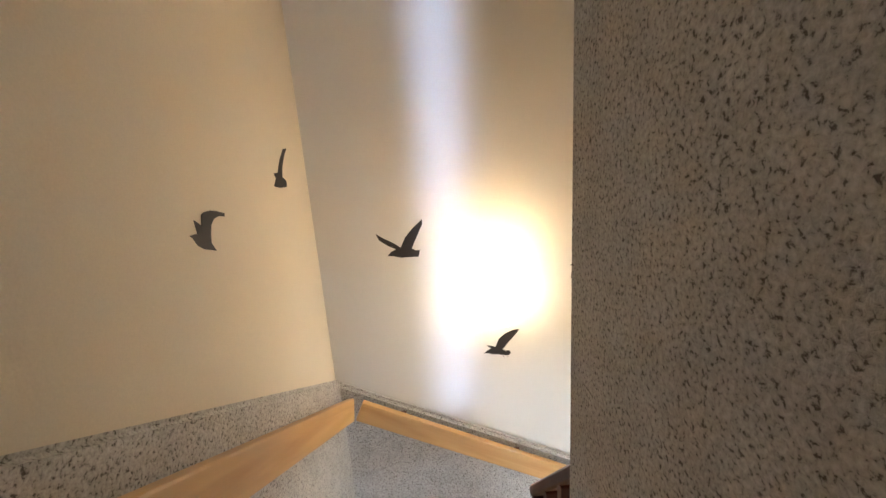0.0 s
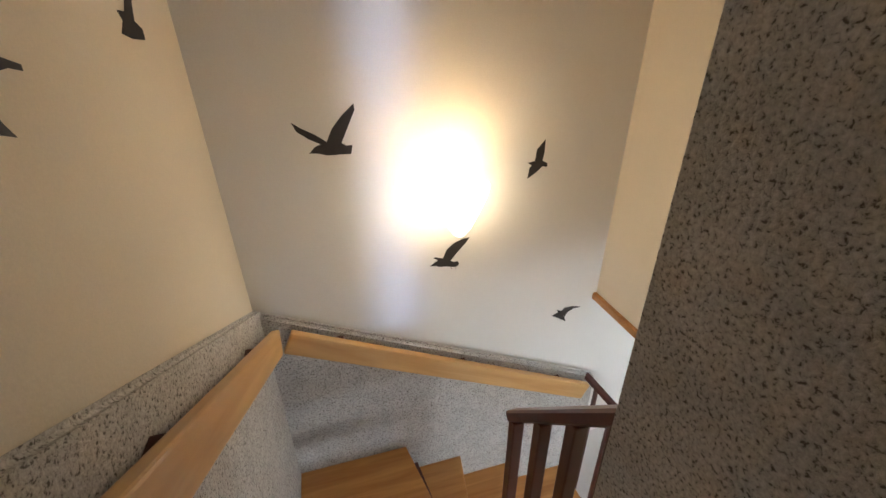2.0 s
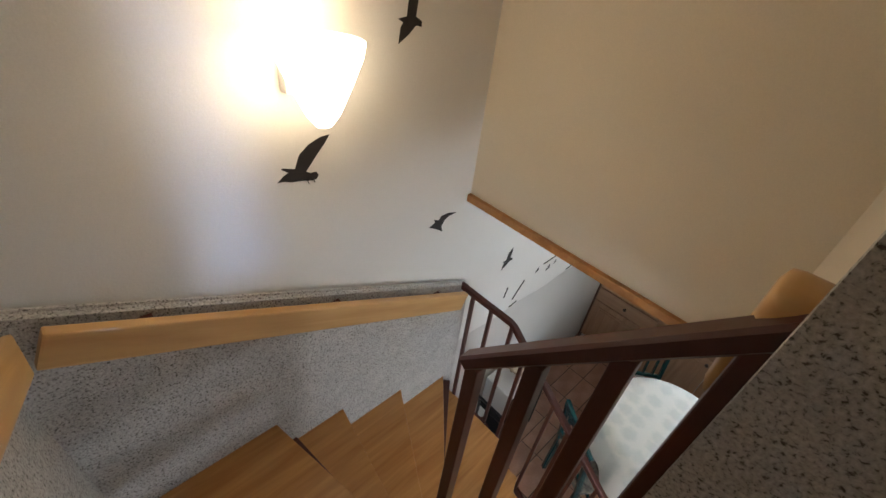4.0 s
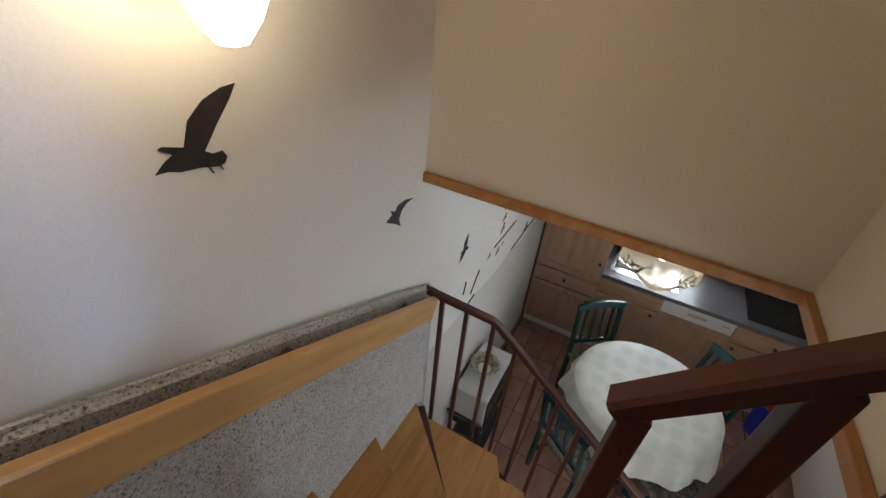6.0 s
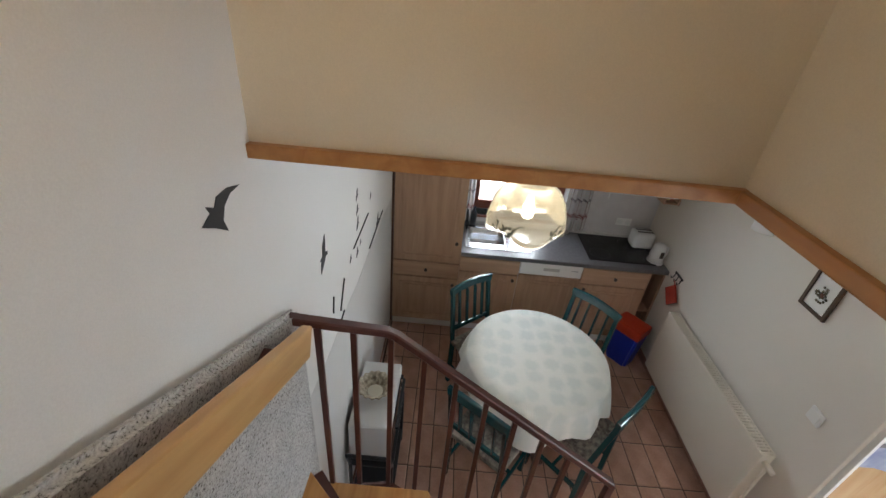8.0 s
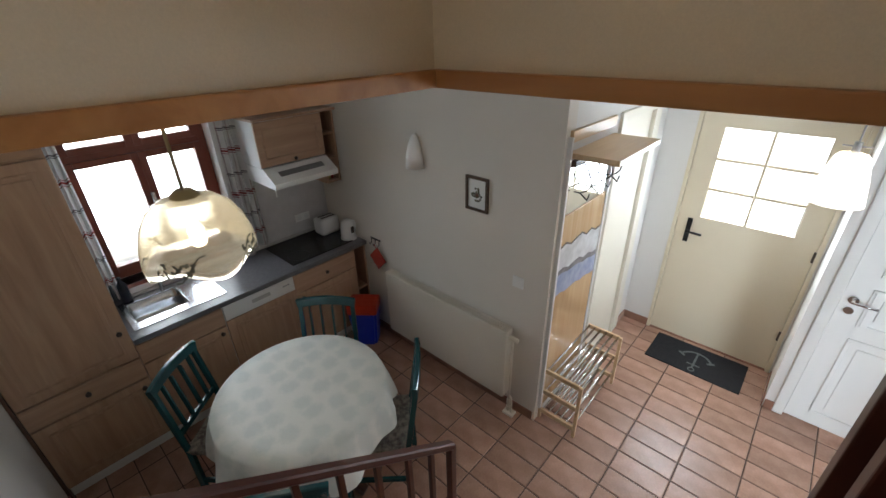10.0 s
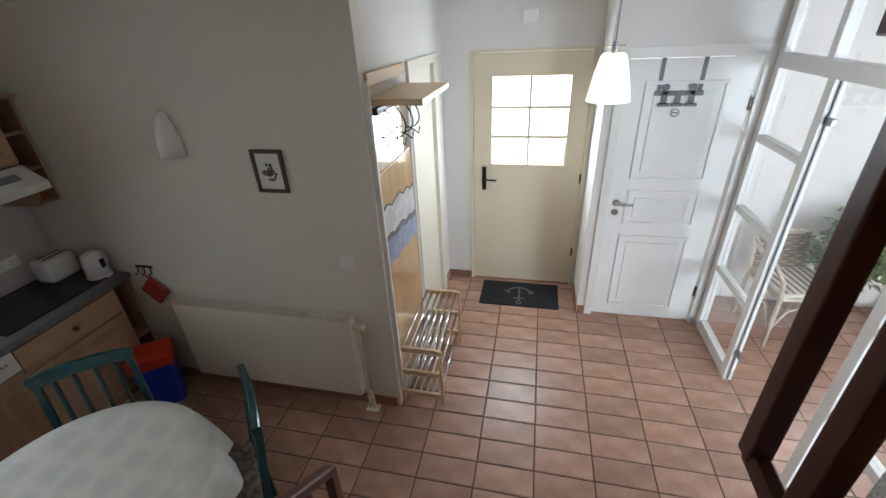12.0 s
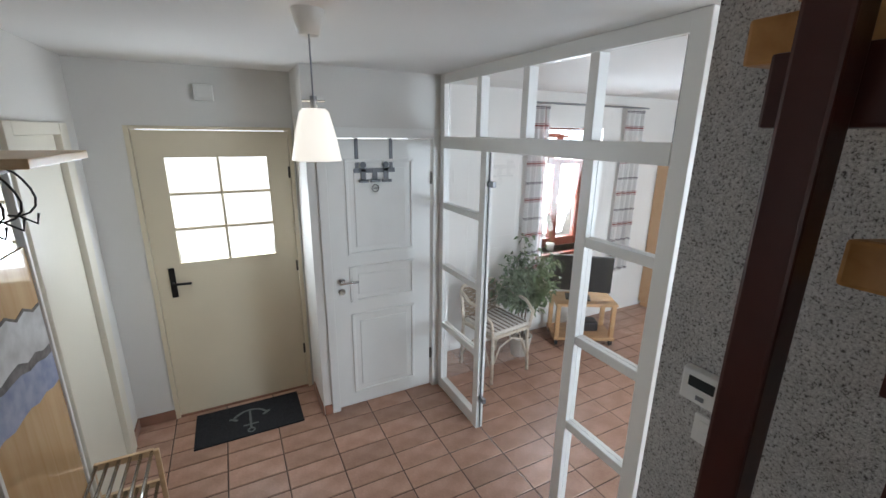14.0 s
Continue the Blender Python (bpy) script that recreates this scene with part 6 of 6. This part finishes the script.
part("body", B(-4.1, -3.45, DOOR_Y + 0.01, DOOR_Y + 0.42, 0.06, 1.82, 0.006), LIGHT_PINE, cb)
part("plinth", B(-4.08, -3.47, DOOR_Y + 0.03, DOOR_Y + 0.40, 0, 0.06), LIGHT_PINE, cb)
part("cornice", B(-4.13, -3.42, DOOR_Y + 0.01, DOOR_Y + 0.45, 1.82, 1.86, 0.01), LIGHT_PINE, cb)
for x0 in (-4.09, -3.77):
    part("door", B(x0, x0 + 0.31, DOOR_Y + 0.42, DOOR_Y + 0.44, 0.08, 1.80, 0.004), LIGHT_PINE, cb)

# ficus
LEAF = mat("ficus_leaf", (0.028, 0.075, 0.022), 0.4, dark=(0.19, 0.25, 0.12), vscale=60)
BARK = mat("ficus_bark", (0.22, 0.16, 0.11), 0.8, vary=0.3, vscale=20, bump=0.5, bscale=60)
POT = mat("pale_pot", (0.62, 0.58, 0.52), 0.6, vary=0.15, vscale=8)
pl = thing("ficus_tree", "variegated ficus in a pale pot on the tiles", "plant", pose(-1.38, -1.95, 0))
part("pot", lathe([(0, 0), (0.08, 0), (0.105, 0.18), (0.112, 0.19), (0.10, 0.19), (0.095, 0.16), (0, 0.16)], 24), POT, pl, "pale ceramic pot", True)
part("soil", R((0, 0, 0.15), (0, 0, 0.165), 0.095, None, 20), BARK, pl)
bm = bmesh.new()
rng = random.Random(11)
tips = []
for i in range(4):
    a = i * 1.6
    p0 = Vector((0.02 * math.cos(a), 0.02 * math.sin(a), 0.16))
    p1 = Vector((0.04 * math.cos(a + 1), 0.04 * math.sin(a + 1), 0.50))
    rod(bm, p0, p1, 0.010, 0.007, 8)
    for j in range(7):
        b = a + rng.uniform(-1.2, 1.2)
        q = p1 + Vector((math.cos(b) * rng.uniform(0.06, 0.24), math.sin(b) * rng.uniform(0.06, 0.24), rng.uniform(0.05, 0.62)))
        rod(bm, p1, q, 0.006, 0.002, 6)
        tips.append((p1, q))
part("trunk", bm, BARK, pl, "", True)
verts, faces = [], []
for i in range(1900):
    p1, q = tips[rng.randrange(len(tips))]
    c = p1.lerp(q, rng.uniform(0.25, 1.1)) + Vector((rng.gauss(0, 0.045), rng.gauss(0, 0.045), rng.gauss(0, 0.04)))
    ln, wd = rng.uniform(0.055, 0.09), rng.uniform(0.024, 0.036)
    e = Euler((rng.uniform(-1.2, 0.5), rng.uniform(-0.6, 0.6), rng.uniform(0, 6.28)))
    m = Matrix.Translation(c) @ e.to_matrix().to_4x4()
    base = len(verts)
    for x, y, z in ((0, 0, 0), (wd / 2, ln * 0.4, 0.004), (0, ln, -0.008), (-wd / 2, ln * 0.4, 0.004), (0, ln * 0.45, -0.003)):
        verts.append(m @ Vector((x, y, z)))
    faces += [(base, base + 1, base + 4), (base + 1, base + 2, base + 4), (base + 2, base + 3, base + 4), (base + 3, base, base + 4)]
me = bpy.data.meshes.new("crown")
me.from_pydata(verts, [], faces)
me.materials.append(LEAF)
crown = new("crown", me)
crown.parent = pl
crown["label"] = "crown of small pale-edged green leaves"

# rattan chair
RATTAN = mat("pale_rattan", (0.66, 0.58, 0.48), 0.6, dark=(0.50, 0.41, 0.31), vscale=30, bump=0.3, bscale=90)
WICKER = mat("brown_wicker", (0.34, 0.24, 0.16), 0.7, dark=(0.22, 0.15, 0.10), vscale=60, bump=0.8, bscale=120)
COVER = mat("pale_cover", (0.66, 0.61, 0.55), 0.85, vary=0.1, vscale=20, bump=0.4, bscale=200)
STRIPE = mat("brown_stripe", (0.16, 0.09, 0.06), 0.85, vary=0.2, vscale=40, bump=0.4, bscale=200)
CHAIR = pose(-1.03, -1.86, 0, 0, 0, 8)
rc = thing("rattan_chair", "pale rattan armchair with woven brown back", "chair", CHAIR)
for x in (-0.21, 0.21):
    part("leg", R((x, 0.2, 0), (x * 0.95, 0.18, 0.42), 0.015), RATTAN, rc, "", True)
    part("back_leg", wire([(x, -0.22, 0), (x, -0.2, 0.42), (x * 0.98, -0.25, 0.70)], 0.015), RATTAN, rc, "", True)
    part("brace", wire([(x, 0.195, 0.10), (x, 0.08, 0.30), (x, -0.06, 0.30), (x, -0.205, 0.10)], 0.008), RATTAN, rc, "", True)
    part("armrest", wire([(x, 0.19, 0.42), (x * 1.14, 0.20, 0.56), (x * 1.16, 0.10, 0.63), (x * 1.14, -0.1, 0.65), (x * 0.98, -0.25, 0.69)], 0.015), RATTAN, rc, "", True)
part("front_bow", wire([(-0.2, 0.19, 0.16), (-0.13, 0.195, 0.32), (0, 0.2, 0.37), (0.13, 0.195, 0.32), (0.2, 0.19, 0.16)], 0.008), RATTAN, rc, "", True)
part("back_bow", wire([(0.205 * math.cos(a), -0.25 - 0.02 * math.sin(a), 0.70 + 0.05 * math.sin(a)) for a in [math.pi * i / 10 for i in range(11)]], 0.015), RATTAN, rc, "", True)
for k in range(11):
    z = 0.455 + 0.024 * k
    y = -0.205 - 0.05 * k / 10
    part("woven_strand", wire([(-0.2 + 0.05 * i, y - 0.012 + 0.006 * (-1) ** (i + k), z) for i in range(9)], 0.011, 6), WICKER, rc, "", True)
part("seat", B(-0.22, 0.22, -0.2, 0.2, 0.40, 0.43, 0.01), RATTAN, rc)
cu = thing("seat_cushion", "striped brown and cream cushion on the rattan chair", "cushion", CHAIR @ pose(0, 0, 0.432))
part("cover", B(-0.21, 0.21, -0.18, 0.20, 0, 0.035, 0.014), COVER, cu, "", True)
for i in range(8):
    x = -0.175 + 0.05 * i
    part("stripe", B(x - 0.009, x + 0.009, -0.168, 0.186, 0.034, 0.0365, 0.001), STRIPE, cu, "woven brown stripe")
# orchid on the sill
orc = thing("orchid", "white orchid in a small pot on the window sill", "plant", pose(-2.02, DOOR_Y - 0.07, 0.85))
part("pot", lathe([(0, 0), (0.035, 0), (0.045, 0.08), (0, 0.08)], 18), POT, orc, "", True)
part("stem", wire([(0, 0, 0.08), (0.01, 0, 0.22), (0.03, 0, 0.34), (0.06, 0, 0.38)], 0.003, 6), LEAF, orc)
for i in range(5):
    bm = bmesh.new()
    for k in range(5):
        a = k * 2 * math.pi / 5
        bmesh.ops.create_icosphere(bm, subdivisions=1, radius=0.018, matrix=Matrix.Translation((0.01 + 0.013 * i + 0.018 * math.cos(a), 0.005 * (i % 2), 0.24 + 0.034 * i + 0.018 * math.sin(a))) @ Matrix.Diagonal((1, 0.3, 1, 1)))
    part("blossom", bm, WHITE_PAINT, orc, "white orchid blossom", True)

# ---- outdoors ----
structure("ground", B(-60, 60, -60, 60, -0.45, -0.25), mat("gravel", (0.5, 0.48, 0.44), 0.95, vary=0.2, vscale=2, bump=0.5, bscale=30), "pale gravel yard round the house", "ground")
HAZE = glow("bright_sky", (0.95, 0.98, 1.0), 3.0)
for name, m, w, h in (("backdrop", pose(9.0, 0.67, 2.5, 90, 0, -90), 9, 7), ("backdrop", pose(-1.0, -8.5, 2.5, 90, 0, 180), 14, 7)):
    ob = structure(name, B(-w / 2, w / 2, -h / 2, h / 2, -0.01, 0.01), HAZE, "bright hazy sky beyond the window", "backdrop")
    ob.matrix_world = m

# ---- floor tiles ----
TW, TD, J = 0.3255, 0.158, 0.007
OX, OY = 0.812, -1.258
tile_me = {}


def tile_mesh(w, d):
    key = round(w, 3), round(d, 3)
    if key not in tile_me:
        bm = bmesh.new()
        a, b, e = w / 2, d / 2, 0.004
        lo = [bm.verts.new(p) for p in ((-a, -b, -0.004), (a, -b, -0.004), (a, b, -0.004), (-a, b, -0.004))]
        hi = [bm.verts.new(p) for p in ((-a + e, -b + e, 0.0), (a - e, -b + e, 0.0), (a - e, b - e, 0.0), (-a + e, b - e, 0.0))]
        bm.faces.new(hi)
        for i in range(4):
            bm.faces.new((lo[i], lo[(i + 1) % 4], hi[(i + 1) % 4], hi[i]))
        me = bpy.data.meshes.new("tile")
        bm.to_mesh(me)
        bm.free()
        me.materials.append(TILE)
        tile_me[key] = me
    return tile_me[key]


rest_v, rest_f = [], []
for i in range(-18, 12):
    for j in range(-7, 20):
        x0, x1 = OX + i * TW + J / 2, OX + (i + 1) * TW - J / 2
        y0, y1 = OY + j * TD + J / 2, OY + (j + 1) * TD - J / 2
        x0, x1, y0, y1 = max(x0, LIV_X), min(x1, KIT_X), max(y0, DOOR_Y), min(y1, BIRD_Y)
        if x1 - x0 < 0.02 or y1 - y0 < 0.02:
            continue
        if x0 > HALL_X + 0.05 and y1 < RAD_Y:
            continue
        if x1 > -0.6 and x0 < 3.3:
            ob = new("tile", tile_mesh(x1 - x0, y1 - y0))
            ob.location = ((x0 + x1) / 2, (y0 + y1) / 2, 0.0)
            ob.parent = floor
        else:
            b = len(rest_v)
            rest_v += [(x0, y0, -0.002), (x1, y0, -0.002), (x1, y1, -0.002), (x0, y1, -0.002), (x0 + 0.004, y0 + 0.004, 0), (x1 - 0.004, y0 + 0.004, 0), (x1 - 0.004, y1 - 0.004, 0), (x0 + 0.004, y1 - 0.004, 0)]
            rest_f += [(b + 4, b + 5, b + 6, b + 7), (b, b + 1, b + 5, b + 4), (b + 1, b + 2, b + 6, b + 5), (b + 2, b + 3, b + 7, b + 6), (b + 3, b, b + 4, b + 7)]
me = bpy.data.meshes.new("tiles")
me.from_pydata(rest_v, [], rest_f)
me.materials.append(TILE)
ob = new("tiles", me)
ob.parent = floor
ob["kind"] = "stuff"
